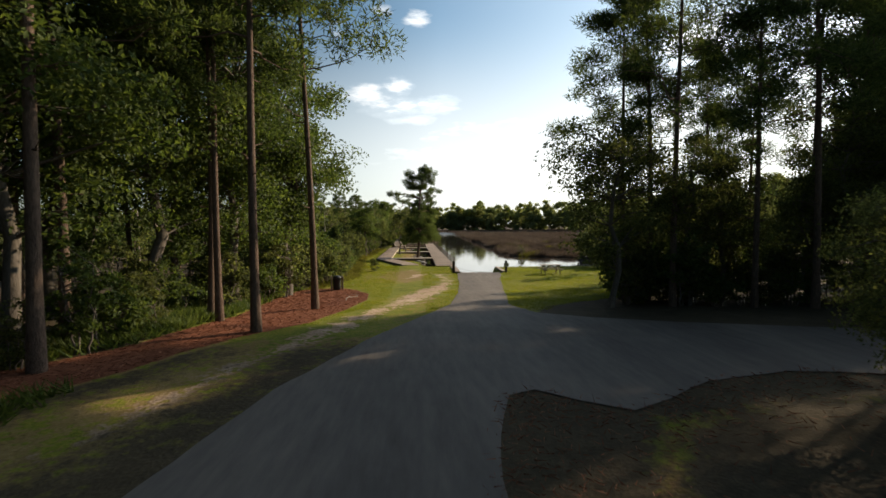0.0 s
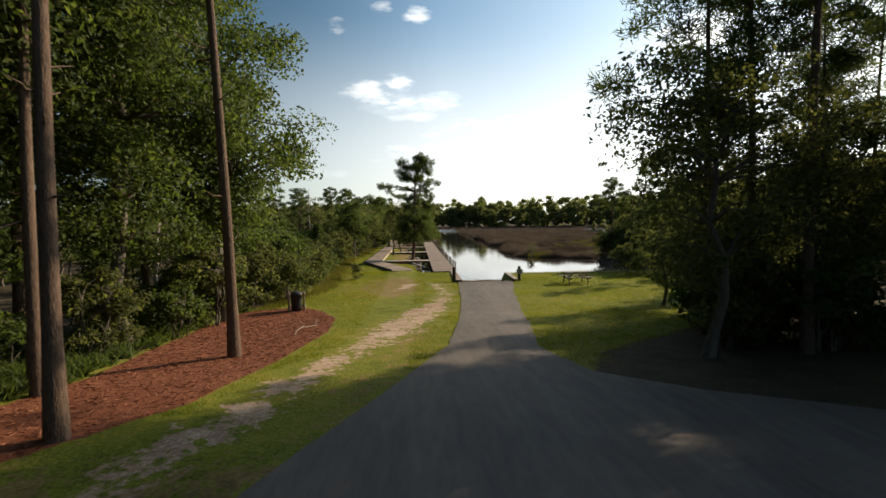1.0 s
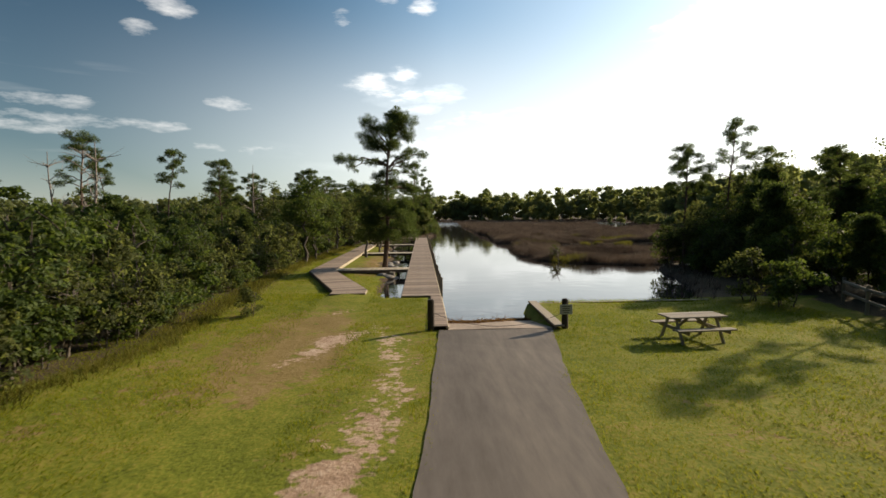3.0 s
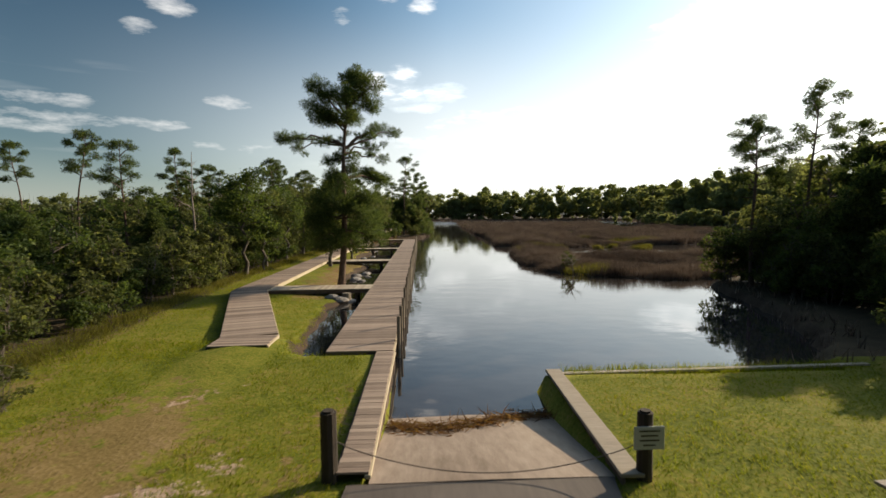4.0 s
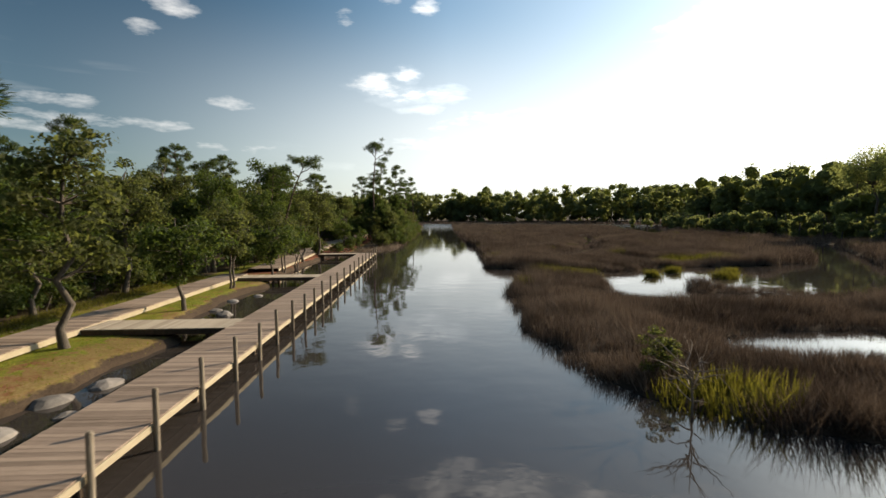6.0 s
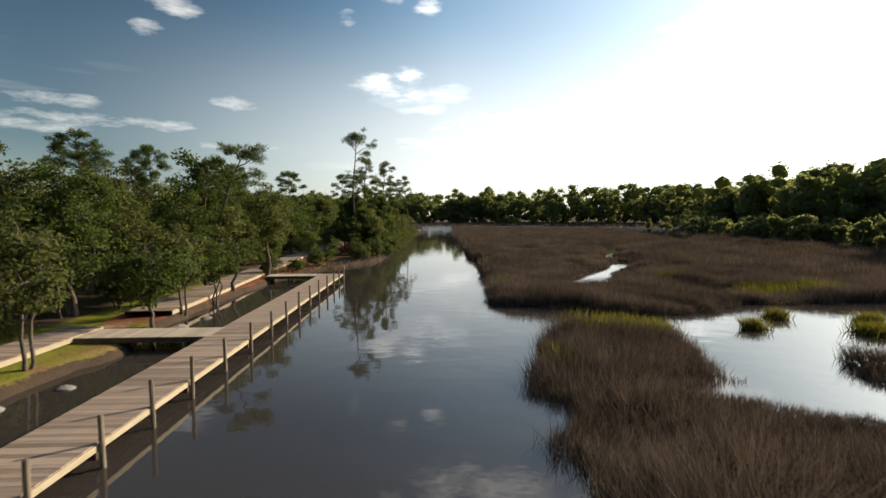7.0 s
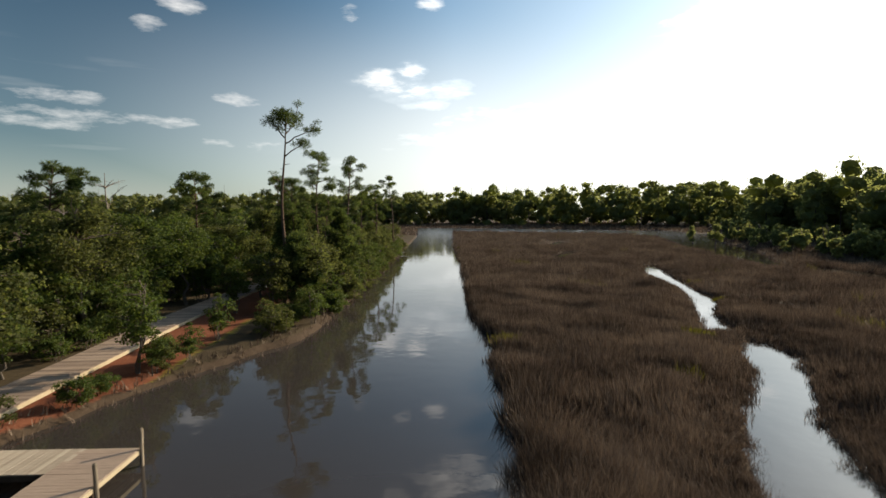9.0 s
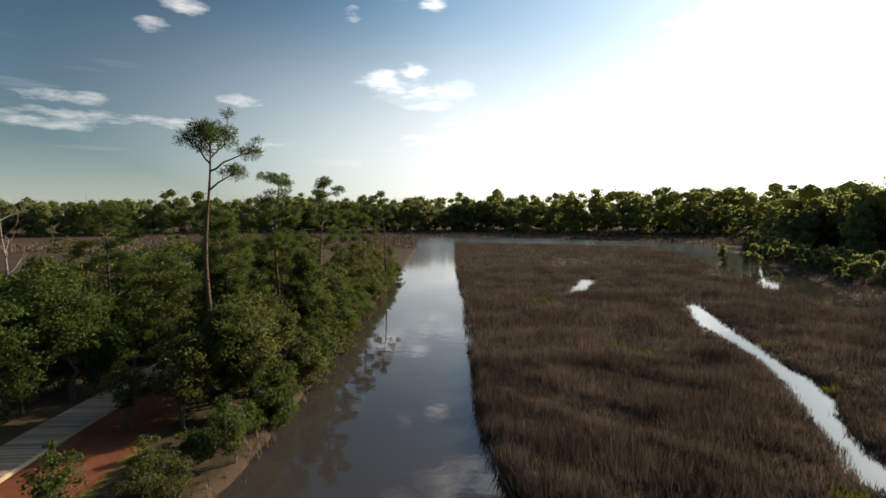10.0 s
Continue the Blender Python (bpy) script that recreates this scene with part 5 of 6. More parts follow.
spots = []
for y in np.arange(39.5, 98, 1.15):
    edge = np.interp(y, [38, 46, 55, 65, 98], [-9.4, -7.6, -8.2, -9.2, -9.0])
    spots.append((edge - rng.uniform(0.2, 1.4), y, rng.uniform(0.55, 1.0)))
    spots.append((edge - rng.uniform(1.8, 5.5), y, rng.uniform(0.8, 1.25)))
for y in np.arange(12, 38, 1.5):
    spots.append((-rng.uniform(10.2, 12.5) - (2.0 if y < 18 else 0), y, rng.uniform(0.5, 0.95)))
spots += [(-rng.uniform(7.9, 14), rng.uniform(118, 165), rng.uniform(0.6, 1.1)) for _ in range(46)]
spots += [(-9.5, 34.0, 1.1), (-10.0, 36.4, 1.3), (-9.7, 31.6, 0.9), (-9.4, 38.6, 1.0)]
for i, (x, y, s_) in enumerate(spots):
    shrub(x, y, s_, i, ("leaf", "leaf_olive", "leaf_olive")[i % 3], "dense green shrub at the edge of the woods", "edge shrubs")
for i, (x, y, s_) in enumerate([(-5.6, 50.6, 0.42), (-8.0, 41.0, 0.8), (-8.6, 43.2, 0.9)]):
    shrub(x, y, s_, i + 1, "leaf", "small bright green bush standing in the grass", "lawn bushes")
for i in range(110):
    y = rng.uniform(117, 200)
    x = np.interp(y, [117, 123, 128, 132, 161, 200], [-3.8, -2.2, 0.6, 2.6, 3.7, 4.8]) - rng.uniform(0, 1.3)
    if y < 134 and i % 3:
        continue
    x += 0.9 if y > 134 else 0
    shrub(x, y, rng.uniform(0.35, 0.65) if y < 134 else rng.uniform(0.45, 0.85), i, "leaf_rust" if i % 4 == 0 else ("leaf_olive", "leaf")[i % 2], "low bush at the water's edge", "bank bushes")
for i, (x, y, s_) in enumerate([(1.4, 134.4, 0.7), (2.0, 136.2, 0.75), (0.5, 132.6, 0.6), (-1.6, 130.4, 0.7), (-2.6, 126.2, 0.6)]):
    shrub(x, y, s_, i, "leaf_rust", "reddish-brown bush beside the water", "bank bushes")
for i, (x, y, s_) in enumerate([(-7.5, 103, 1.1), (-8.3, 105.5, 1.4), (-7.7, 108.2, 1.2), (-8.9, 101, 1.3), (-7.9, 111, 1.3), (-8.6, 96, 1.2)]):
    shrub(x, y, s_, i, "leaf_rust", "dry reddish-brown brush behind the boardwalk", "dry brush")
for i in range(46):
    y = rng.uniform(34, 60)
    x = np.interp(y, [34, 40, 46, 51, 54, 60], [13.2, 15.2, 17.6, 19.0, 16.8, 20.5]) + rng.uniform(0, 4.5)
    shrub(x, y, rng.uniform(0.5, 0.95), i, ("leaf_olive", "leaf")[i % 3 == 0], "dense shrub behind the rail fence", "fence shrubs")
for i, (x, y, s_) in enumerate([(8.6, 29.2, 1.25), (9.6, 31.6, 1.3), (7.6, 27.4, 1.0), (11.4, 33.4, 1.2), (15.4, 50.6, 0.9), (14.8, 52.0, 0.8)]):
    shrub(x, y, s_, i, "leaf_olive", "dark dense shrub at the lawn's shaded edge", "lawn edge shrubs")
for i in range(26):
    x = rng.uniform(7.5, 24)
    shrub(x, np.interp(x, [7.5, 12, 24], [27.0, 26.0, 22.0]) + rng.uniform(0, 4), rng.uniform(0.5, 1.0), i, "leaf_olive", "shaded undergrowth shrub beside the lane", "lane shrubs")
for i in range(16):
    shrub(rng.uniform(6.5, 22), rng.uniform(4, 11), rng.uniform(0.5, 1.0), i, "leaf_olive", "shaded undergrowth shrub beside the lane", "lane shrubs")
for i, (x, y, s_) in enumerate([(-10.6, 41.5, 0.55), (-12, 45, 0.6), (-11.4, 49, 0.5), (-12.6, 56, 0.62), (-13.5, 62, 0.66), (-11.8, 69, 0.6), (-13.5, 52, 0.62), (-14.5, 58, 0.66), (21.5, 40, 0.5), (21.5, 46, 0.5), (20.5, 52.5, 0.6), (19.4, 57, 0.75), (21.5, 61, 0.95), (24.5, 64.5, 1.0), (28, 62, 1.0), (27, 67, 0.9), (32, 71, 0.9), (-0.9, 143.2, 1.05), (0.4, 139.6, 0.95), (1.6, 151, 1.1), (-2.2, 147, 1.15)]):
    t = tree_thing("young_pine", fluffy[i % 2], x, y, "young bushy pine with low branches", "young pines", PB, i * 37, s_)
# woods behind: small trees with gaps, left and right
for i in range(190):
    y = rng.uniform(40, 195)
    x = -rng.uniform(9.8, 34) if y < 150 else -rng.uniform(6, 24)
    if (y > 125 and x < -26) or (y < 84 and x > -15.5):
        continue
    tree_thing("small_tree", plain[i % 3] if x < -13 else (small + mid_trees)[i % 6], x, y, "low tree in the dense scrubby woods", "wood trees", ("bark_grey", ("leaf_olive", "leaf", "leaf_olive")[i % 3]), i * 31, rng.uniform(0.75, 1.12) * (1.25 if i % 6 < 4 and x >= -13 else 1.0) * float(np.interp(y, [80, 104], [0.68, 1.0])))
for i in range(80):
    y = rng.uniform(120, 205)
    x = np.interp(y, [122, 128, 132, 161, 205], [-3.2, -0.6, 1.6, 2.6, 4.0]) - rng.uniform(0.2, 2.4) - (rng.uniform(4, 9) if i % 2 == 0 else 0)
    if abs(x - np.interp(y, [122, 137, 165, 200], [-5.5, -6.3, -6.1, -4.2])) < 1.5:
        continue
    if y < 137 and x > -7.6:
        continue
    tree_thing("small_tree", small[i % 4], x, y, "bushy small tree crowding the water's edge", "bank trees", ("bark_grey", ("leaf", "leaf_olive")[i % 2]), i * 37, rng.uniform(0.6, 1.0))
for i in range(40):
    x, y = rng.uniform(22, 52), rng.uniform(44, 74)
    if y < 27 + 0.62 * x - 9 and x < 30:
        continue
    if x > 25 and y > 66 + (x - 25) * 0.3:
        continue
    tree_thing("small_tree", plain[i % 3], x, y, "tree on the wooded bank across the basin", "basin trees", ("bark_grey", ("leaf_olive", "leaf")[i % 2]), i * 43, min(rng.uniform(0.8, 1.2), (0.33 * math.hypot(x - 10, y - 45) - 0.4) / 8.2))
for i, (x, y, s_) in enumerate([(21.8, 43.5, 0.8), (21.6, 50.0, 0.55), (20.0, 56.2, 0.6)]):
    tree_thing("broadleaf_tree", mid_trees[i % 2], x, y, "dark leafy tree behind the rail fence", "fence trees", ("bark_grey", "leaf_olive"), i * 73, s_)
for i, (x, y, s_) in enumerate([(18.2, 67.0, 0.75), (18.0, 64.8, 0.8), (18.4, 62.6, 0.75), (20.2, 68.2, 0.85), (22.2, 68.8, 0.9), (20.4, 65.2, 0.95), (21.6, 66.9, 1.0), (24.0, 66.2, 1.0), (25.6, 68.8, 0.95), (23.0, 63.6, 1.0)]):
    tree_thing("small_tree", small[i % 4], x + 1.3, y, "dense dark tree on the wooded point beyond the basin", "basin trees", ("bark_grey", "leaf_olive"), i * 47, s_ * 0.88)
for i in range(16):
    shrub(18.3 + rng.uniform(0, 2.2), 60 + i * 0.52, rng.uniform(0.5, 0.9), i, "leaf_olive", "dense shrub at the water's edge beyond the basin", "basin shrubs")
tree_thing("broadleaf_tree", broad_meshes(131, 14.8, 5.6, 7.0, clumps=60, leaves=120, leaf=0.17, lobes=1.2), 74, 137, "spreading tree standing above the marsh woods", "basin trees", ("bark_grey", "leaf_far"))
shrub(12.8, 75.8, 0.42, 2, "reed_green", "small yellow-green bush on the marsh edge", "marsh bushes")
tree_thing("dead_sapling", [snag_mesh(209, 2.2)], 12.5, 73.6, "bare dead sapling standing at the marsh edge", "dead trees", ("deadwood",), 20, 0.55)
snags = [snag_mesh(200 + i, 8.5 + i) for i in range(3)]
for i, (x, y, s_) in enumerate([(-17, 60, 0.95), (-23, 68, 1.0), (-15.5, 82, 0.85), (-29, 74, 1.1), (-20, 100, 0.9), (-13.5, 127, 0.8), (-24, 150, 1.0), (-18, 47, 0.9), (-32, 62, 1.1), (-22, 154, 1.35)]):
    tree_thing("dead_tree", [snags[i % 3]], x, y, "bare grey dead tree standing in the woods", "dead trees", ("deadwood",), i * 59, s_)


# ---- far woods and marsh, past counting ----

def woods(name, spots, height, leaf, per, mat, label, seed, rise=0.42, broad=1.0, lumps=5, fine=2, low=0.66, clump=1.0):
    """Crowns and dark stems of a far wood in one mesh: overlapping rounded clumps, each a lumpy hull under a skin of leaves."""
    rng = np.random.default_rng(seed)
    cb = bmesh.new()
    bmesh.ops.create_icosphere(cb, subdivisions=fine, radius=1.0)
    hull_v = np.array([v.co for v in cb.verts])
    hull_f = np.array([[v.index for v in f.verts] for f in cb.faces])
    cb.free()
    pts, outs, wood, cv, cf = [], [], Wood(), [], []
    for x, y in spots:
        h = height * rng.uniform(low, 1.1) * (1.18 if rng.uniform() < 0.08 else 1)
        r = h * rng.uniform(0.2, 0.32) * broad
        k = rng.integers(lumps, lumps + 2)
        for j in range(k):
            b_ = ball(rng, 1, 1.0, 0.45)[0] * 0.75
            rc = r * rng.uniform(0.38, 0.66) * clump
            c = np.array([x, y, h * rise]) + b_ * np.array([r, r, h * (0.94 - rise)])
            q = ball(rng, int(per / k), 0.75, 0.16)
            q *= 1 + 0.22 * np.sin(q[:, [1, 2, 0]] * 5 + rng.uniform(0, 6, 3))
            cf.append(hull_f + len(cv) * len(hull_v))
            cv.append(c + hull_v * np.array([1, 1, 0.75]) * (1 + 0.2 * np.sin(hull_v[:, [1, 2, 0]] * 5 + rng.uniform(0, 6, 3))) * rng.uniform(0.78, 1.18, (len(hull_v), 1)) * rc * 0.74)
            pts.append(c + q * rc)
            outs.append(q * 1.6)
        wood.add(np.array([[x, y, -0.3], [x + 0.2, y, h * 0.45], [x, y + 0.2, h * 0.8]]), np.array([0.16, 0.12, 0.05]), 4)
    v, f = leaf_quads(np.concatenate(pts), np.concatenate(outs), leaf, rng, 1.0)
    t = tagged(new(name), label, "woods", kind="stuff")
    f = [f, np.concatenate(cf) + len(v)]
    part("crown", mesh_of("crown", np.concatenate([v] + cv), f), M[mat], t)
    part("trunk", wood.mesh("trunk"), M["bark_grey"], t)


rng = np.random.default_rng(77)


def belt(line, depth, gap):
    out_ = []
    for x, y, a in sample(line, gap):
        for k in range(3):
            d = depth * (k + rng.uniform(0, 1)) / 3
            out_.append((x - math.cos(radians(a)) * d + rng.normal(0, gap * 0.4), y - math.sin(radians(a)) * d + rng.normal(0, gap * 0.4)))
    return out_


# the far woods' leaf colour has distance haze mixed into it
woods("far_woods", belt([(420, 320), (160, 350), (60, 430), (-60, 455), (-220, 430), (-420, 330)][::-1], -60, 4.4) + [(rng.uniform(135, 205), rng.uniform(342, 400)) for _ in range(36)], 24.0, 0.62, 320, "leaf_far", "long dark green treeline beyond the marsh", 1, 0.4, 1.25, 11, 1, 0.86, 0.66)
RIM = [(58, 60), (78, 92), (84, 130), (86, 165), (100, 225), (150, 300), (230, 360)]
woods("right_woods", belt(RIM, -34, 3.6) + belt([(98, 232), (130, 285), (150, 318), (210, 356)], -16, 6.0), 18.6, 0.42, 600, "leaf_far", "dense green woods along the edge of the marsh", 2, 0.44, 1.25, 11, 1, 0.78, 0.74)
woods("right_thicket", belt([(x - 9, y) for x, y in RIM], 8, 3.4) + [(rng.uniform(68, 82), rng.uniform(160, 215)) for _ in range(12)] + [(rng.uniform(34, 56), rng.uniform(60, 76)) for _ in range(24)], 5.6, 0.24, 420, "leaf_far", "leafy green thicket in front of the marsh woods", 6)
woods("back_woods", [(rng.uniform(-62, -34), rng.uniform(36, 120)) for _ in range(110)] + [(rng.uniform(-46, -8), rng.uniform(150, 198)) for _ in range(60)], 6.6, 0.3, 420, "leaf_olive", "low dense woods behind the boardwalk trees", 3)
woods("deep_forest", [(rng.uniform(-50, -20), rng.uniform(-14, 36)) for _ in range(60)] + [(rng.uniform(10, 60), rng.uniform(-16, 4)) for _ in range(50)]
      + [(rng.uniform(-60, -30), rng.uniform(-20, 36)) for _ in range(24)], 14, 0.35, 420, "leaf_olive", "deep forest standing behind the lane", 4)
woods("lane_woods", [(rng.uniform(29, 68), rng.uniform(16, 42)) for _ in range(60)], 10.0, 0.3, 330, "leaf_olive", "shaded woods beside the lane", 7)


# ---- reeds, marsh grass, lawn, straw ----
def blades(name, xy, z, height, width, mat, label, category, seed, lean=0.18, fan=1):
    rng = np.random.default_rng(seed)
    p = np.repeat(np.column_stack([xy, z]), fan, 0)
    k = len(p)
    p[:, :2] += rng.normal(0, 0.09, (k, 2)) * (fan > 1)
    d = np.column_stack([rng.normal(0, lean, k) + lean * wave(p[:, 0], p[:, 1], 1.3, 0.1), rng.normal(0, lean, k) + lean * wave(p[:, 0], p[:, 1], 1.7, 2.2), np.ones(k)])
    h_ = (np.repeat(height, fan) * rng.uniform(0.65, 1.2, k))[:, None]
    a = rng.uniform(0, np.pi, k)
    w = np.column_stack([np.cos(a), np.sin(a), np.zeros(k)]) * width
    v = np.stack([p - w, p + w, p + d * h_], 1).reshape(-1, 3)
    return tagged(part(name, mesh_of(name, v, np.arange(k * 3).reshape(-1, 3)), M[mat]), label, category, kind="stuff")


rng = np.random.default_rng(41)


def scatter(k, x0, x1, y0, y1):
    return np.column_stack([rng.uniform(x0, x1, k), rng.uniform(y0, y1, k)])


xy = np.concatenate([scatter(26000, 10, 34, 70, 100), scatter(60000, 11, 36, 100, 150), scatter(34000, 12, 56, 150, 210), scatter(22000, 14, 72, 205, 296), scatter(26000, 34, 62, 100, 170), scatter(22000, 56, 84, 100, 240), scatter(16000, 32, 66, 74, 112)])
wd = water_d(xy[:, 0], xy[:, 1])
inm = ((xy[:, 0] > 50) & (xy[:, 1] > 95)) | ((xy[:, 0] > 31.5) & (xy[:, 1] < 112)) | (np.minimum(sdf(xy[:, 0], xy[:, 1], MARSH), sdf(xy[:, 0], xy[:, 1], ISLAND)) < 0.3)
xy = xy[(wd < 0.15 - 0.7 * np.maximum(wave(xy[:, 0], xy[:, 1], 1.4, 1.1), 0)) & inm]
green = (wave(xy[:, 0], xy[:, 1], 3.0, 0.2) > 0.9) & (xy[:, 1] > 92)
green |= (np.hypot((xy[:, 0] - 16.6) * 0.55, xy[:, 1] - 97.4) < 1.5) | (np.hypot((xy[:, 0] - 13.4), (xy[:, 1] - 74.2) * 1.6) < 1.7) | (np.hypot((xy[:, 0] - 30) * 0.35, xy[:, 1] - 106.0) < 1.3)
zz = np.maximum(ground_z(xy[:, 0], xy[:, 1]), -0.15)
near_creek = np.clip(1.0 - (line_dist(xy[:, 0], xy[:, 1], CREEK) - 0.3) / 2.0, 0, 1)
for p_ in POOLS:
    near_creek = np.maximum(near_creek, np.clip(1.0 - (line_dist(xy[:, 0], xy[:, 1], p_) - 0.3) / 4.0, 0, 1))
hh = (1 - 0.6 * near_creek) * (0.72 + 0.3 * wave(xy[:, 0], xy[:, 1], 4.0, 0.9) + 0.26 * wave(xy[:, 0], xy[:, 1], 1.2, 0.3) + 0.22 * wave(xy[:, 0], xy[:, 1], 2.1, 1.9))
near = (xy[:, 1] < 118) & (xy[:, 0] < 36) & ~green
blades("near_reeds", xy[near], zz[near], np.clip(hh[near], 0.2, 1.3), 0.011, "reed", "dense dry brown marsh reeds by the open channel", "reeds", 9, 0.36, 9)
green_or_near = green | near
blades("marsh_reeds", xy[~green_or_near], zz[~green_or_near], np.clip(hh[~green_or_near], 0.35, 1.3), 0.022, "reed", "dense dry brown marsh reeds", "reeds", 1, 0.24, 4)
blades("green_marsh_grass", xy[green], zz[green], np.clip(hh[green] * 0.9, 0.3, 1.0), 0.03, "reed_green", "bright yellow-green marsh grass patches", "grass", 2, 0.25, 3)
tx = np.concatenate([np.column_stack([rng.normal(x, r_ * 0.5, int(500 * r_)), rng.normal(y, r_ * 0.45, int(500 * r_))]) for x, y, r_ in TUFTS])
blades("marsh_tufts", tx, np.full(len(tx), -0.05), np.full(len(tx), 0.55), 0.02, "reed_green", "small green grass tufts standing in open water", "grass", 3, 0.35, 2)
# reeds along the near banks
bx = np.concatenate([scatter(9000, -4.5, 6, 117, 205), scatter(3000, 11, 30, 52, 75)])
wd = water_d(bx[:, 0], bx[:, 1])
bx = bx[(rng.uniform(0, 1, len(bx)) < np.where(bx[:, 1] < 134, 0.5, 0.25)) & (wd > -1.2) & (wd < 0.35) & (sdf(bx[:, 0], bx[:, 1], ISLAND) > 0.5)]
blades("bank_reeds", bx, np.maximum(ground_z(bx[:, 0], bx[:, 1]), -0.1), np.where(bx[:, 1] < 134, 0.34, 0.75), 0.025, "reed", "brown reeds fringing the bank", "reeds", 4, 0.3, 4)
fxy = scatter(26000, -140, 120, 262, 420)
fxy = fxy[(water_d(fxy[:, 0], fxy[:, 1]) < 0) & (sdf(fxy[:, 0], fxy[:, 1], BASIN) > 0)]
blades("far_reeds", fxy, np.full(len(fxy), 0.05), np.full(len(fxy), 1.0), 0.16, "reed", "far brown marsh below the treeline", "reeds", 5, 0.3, 2)

gxy = np.concatenate([scatter(70000, -9, 16, 26, 56), scatter(26000, -9.5, 0, 54, 98), scatter(4000, -9, -2, 23, 28)])
gxy = gxy[(gxy[:, 0] < np.interp(gxy[:, 1], SHADE_Y, SHADE_X) + 0.4) | (gxy[:, 1] > 62)]
gxy = gxy[(sdf(gxy[:, 0], gxy[:, 1], ROAD) > -0.05) & ((gxy[:, 1] < 66) | (gxy[:, 0] < -7) | (rng.uniform(0, 1, len(gxy)) < 0.25)) & (sdf(gxy[:, 0], gxy[:, 1], STRAW) > 0.15) & (water_d(gxy[:, 0], gxy[:, 1]) < -0.3)]
gxy = gxy[~((gxy[:, 0] > 1.3) & (gxy[:, 0] < 5.75) & (gxy[:, 1] > 47.4)) & ~((gxy[:, 0] > -0.1) & (gxy[:, 1] > 54)) & ~((gxy[:, 1] > 52.2) & (gxy[:, 0] > 1))]
gxy = gxy[(line_dist(gxy[:, 0], gxy[:, 1], SAND) > 0.25 + 0.5 * wave(gxy[:, 0], gxy[:, 1], 0.7, 0.5)) & (np.abs(gxy[:, 0] - np.interp(gxy[:, 1], [54, 55.6, 65.3], [-2.45, -2.5, -5.72])) > 1.0)]
blades("lawn_grass", gxy, ground_z(gxy[:, 0], gxy[:, 1]) - 0.01, 0.07 + 0.03 * wave(gxy[:, 0], gxy[:, 1], 2.0, 0.8), 0.009, "lawn", "short bright green lawn grass", "grass", 6, 0.6, 3)
tall = np.concatenate([np.column_stack([np.interp(yy, [38, 46, 55, 65, 98], [-8.6, -6.9, -7.6, -8.7, -8.4]) + rng.normal(0, 0.35, len(yy)), yy]) for yy in [rng.uniform(38, 98, 3500)]])
blades("rough_grass", tall, ground_z(tall[:, 0], tall[:, 1]), np.full(len(tall), 0.28), 0.012, "reed_green", "unmown rough grass along the woods' edge", "grass", 7, 0.5, 3)
bed = scatter(32000, -14, -4, 11, 39)
bed = bed[sdf(bed[:, 0], bed[:, 1], STRAW) < -0.02]
verge = scatter(9000, -1.4, 11, 7, 16.8)
off = sdf(verge[:, 0], verge[:, 1], ROAD)
bed = np.concatenate([bed, verge[(off > -0.3 * rng.uniform(0, 1, len(off)) ** 2) & (rng.uniform(0, 1, len(off)) < np.clip(1.3 - off * 0.5, 0.15, 1))]])
d = np.column_stack([rng.normal(0, 1, len(bed)), rng.normal(0, 1, len(bed)), rng.normal(0.1, 0.2, len(bed))])
v, f = needle_tris(np.column_stack([bed, ground_z(bed[:, 0], bed[:, 1]) + np.where(bed[:, 0] > -2, 0.034, 0.012)]), d, 0.17, 0.009, rng, 0.1)
tagged(part("pine_straw", mesh_of("pine_straw", v, f), M["straw"]), "reddish-brown pine straw spread under the pines", "mulch", kind="stuff")
ex = np.column_stack([rng.uniform(5.9, 13, 700), 52.12 + rng.uniform(-0.15, 0.35, 700)])
blades("edge_grass", ex, np.full(700, 0.28), np.full(700, 0.22), 0.01, "lawn", "long grass hanging over the bulkhead edge", "grass", 10, 0.4, 4)
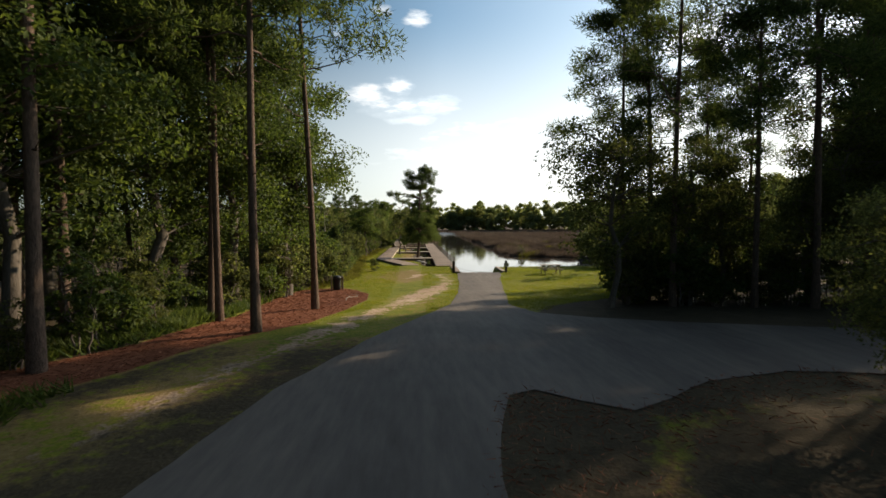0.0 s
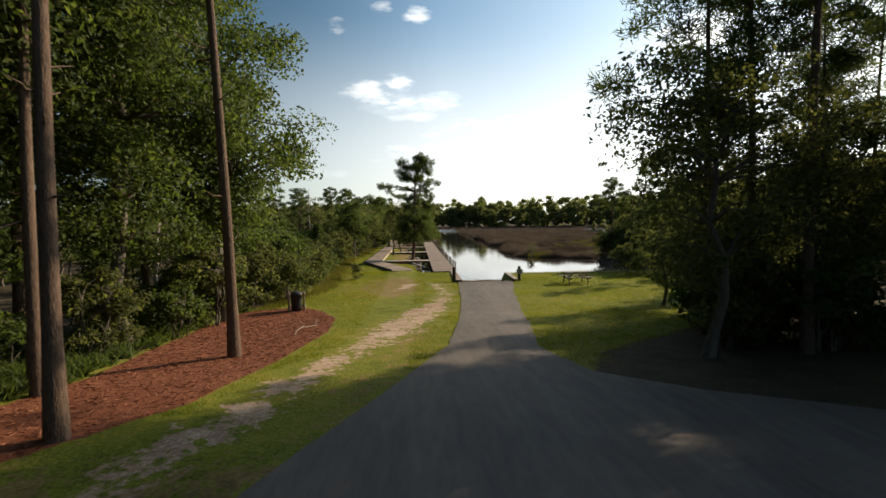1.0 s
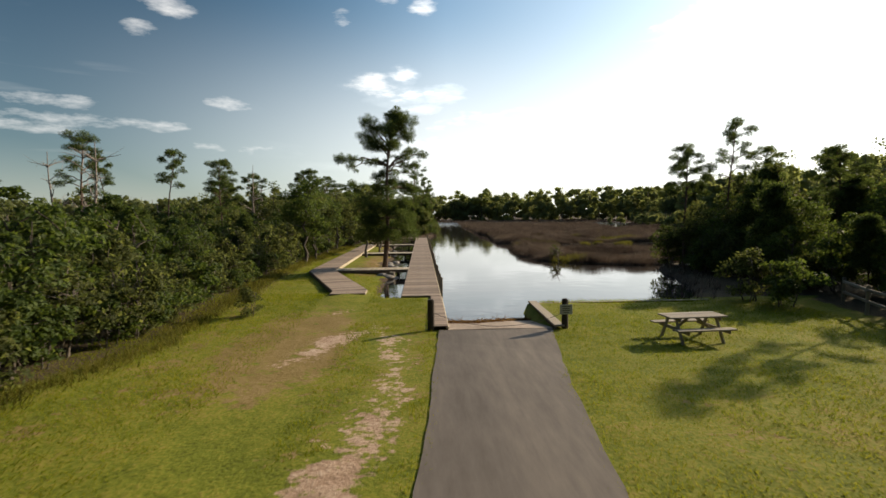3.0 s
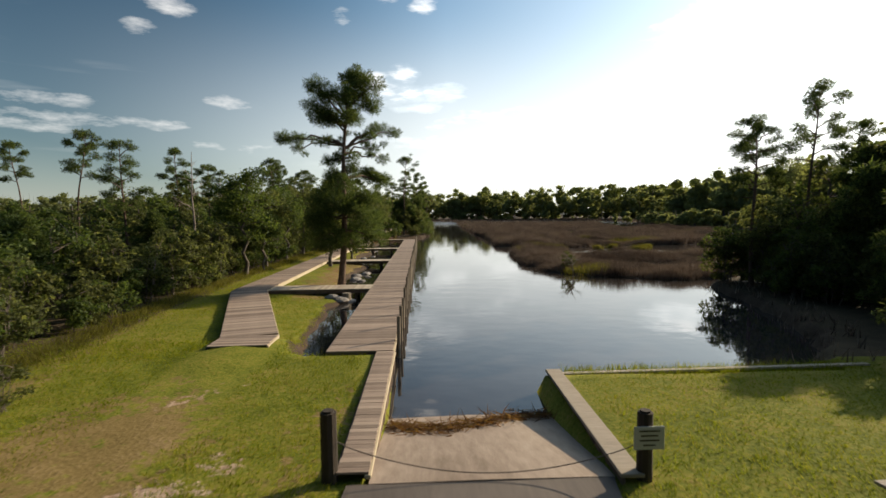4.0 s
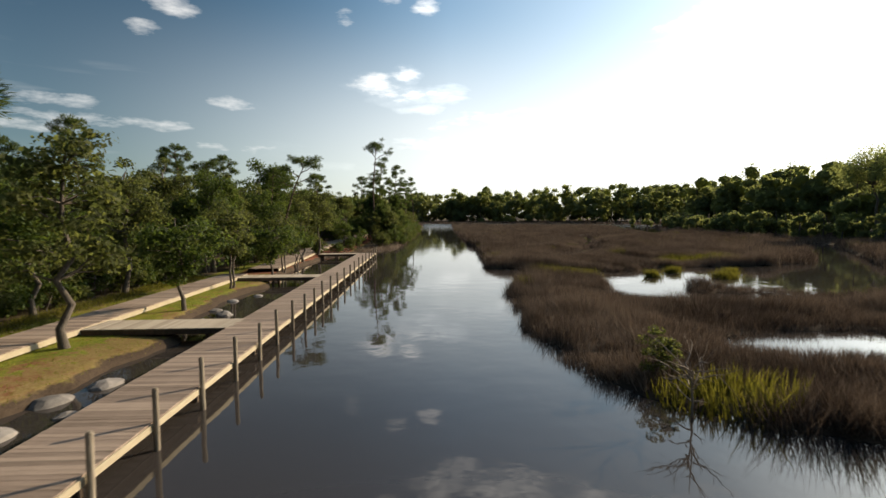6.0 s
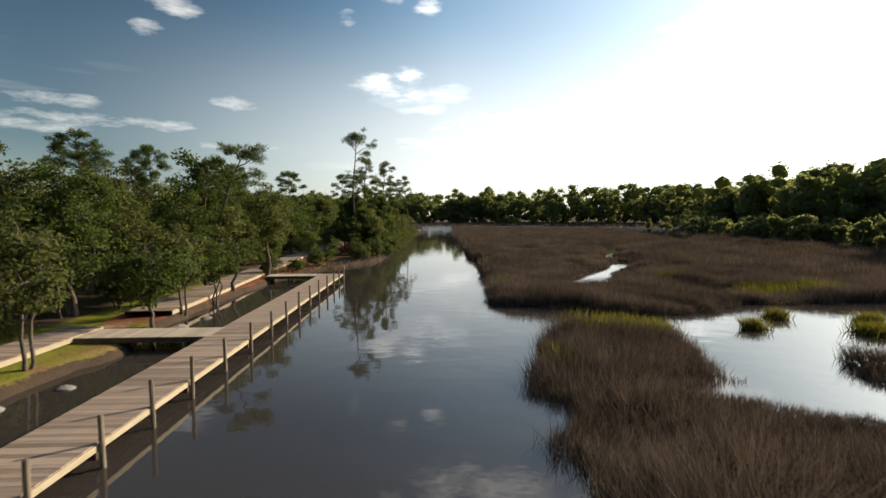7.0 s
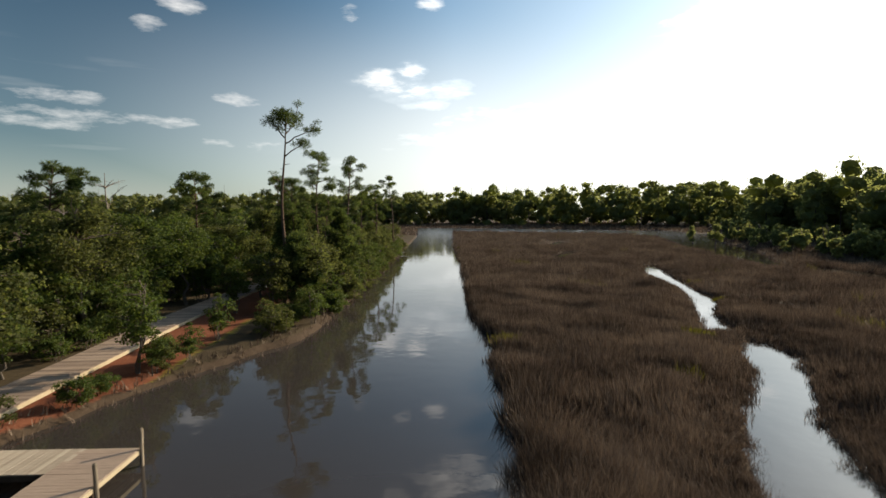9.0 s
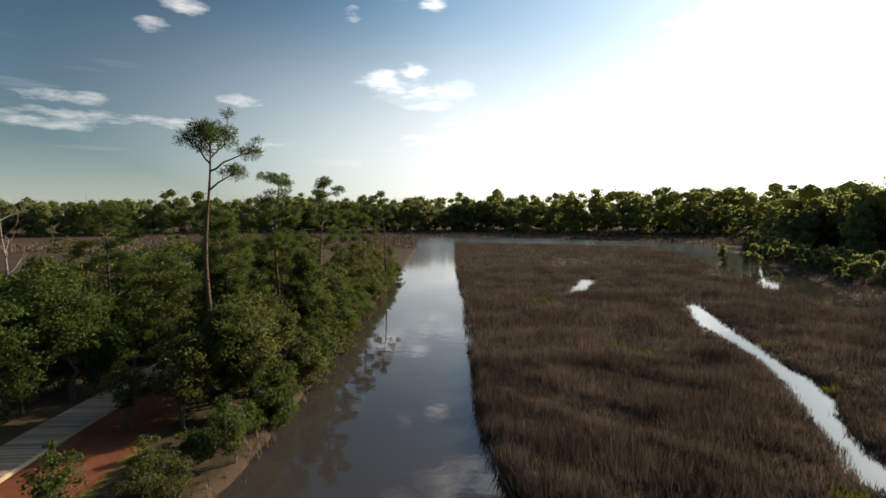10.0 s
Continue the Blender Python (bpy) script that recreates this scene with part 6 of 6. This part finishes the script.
# fern-like undergrowth at the forest edge
fr = scatter(2600, -13.5, -9.2, 14, 38)
fr = fr[sdf(fr[:, 0], fr[:, 1], STRAW) > 0.1]
blades("fern_undergrowth", fr, ground_z(fr[:, 0], fr[:, 1]), np.full(len(fr), 0.36), 0.035, "leaf", "light green ferns under the forest edge", "ferns", 8, 0.7, 6)

# ---- planks, each its own piece ----
PITCH = 0.148
WARP = random.Random(9)


def plank_mesh(length, width=0.1445):
    bm = box((0, 0, 0), (length, width, 0.036), 0.003)
    me = bpy.data.meshes.new("plank")
    bm.to_mesh(me)
    bm.free()
    return me


def lay(owner, mesh, places, mat, limit=300):
    """Planks at poses: the first ones single, the rest joined."""
    for p in places[:limit]:
        part("plank", mesh, mat, owner, at=p)
    rest = places[limit:]
    if rest:
        mesh.calc_loop_triangles()
        co = np.array([v.co for v in mesh.vertices])
        vs, fs = [], []
        for j, p in enumerate(rest):
            a = np.array(p)
            vs.append(co @ a[:3, :3].T + a[:3, 3])
            fs += [np.array([[i + j * len(co) for i in poly.vertices]]) for poly in mesh.polygons]
        o = part("planking", mesh_of("planking", np.concatenate(vs), fs), mat, owner)
        o["kind"] = "stuff"


def jit(m):
    return m @ pose(WARP.uniform(-0.006, 0.006), 0, WARP.uniform(-0.003, 0.003), WARP.uniform(-0.5, 0.5), 0, WARP.uniform(-0.25, 0.25))


ys = np.arange(54.12, 116.38, PITCH)
lay(dock, plank_mesh(1.75), [jit(pose(0.87, y, DECK - 0.0)) for y in ys], M["plank"])
lay(strip, plank_mesh(0.46), [jit(pose(1.57, y, 0.48)) for y in np.arange(47.75, 54.05, PITCH)], M["plank"])
for fg, left, y0, y1 in fingers:
    mesh = plank_mesh(y1 - y0)
    lay(fg, mesh, [jit(pose(x, 0, DECK + 0.002, 0, 0, 90)) for x in np.arange(left + 0.1, 0.05, PITCH)], M["finger"])
for bw, line in boardwalks:
    pts = [q for i in range(len(line) - 1) for q in sample(line[i:i + 2], PITCH)]
    lay(bw, plank_mesh(WALK_W[id(line)]), [jit(pose(x, y, DECK + 0.06, 0, 0, a)) for x, y, a in pts], M["plank"])
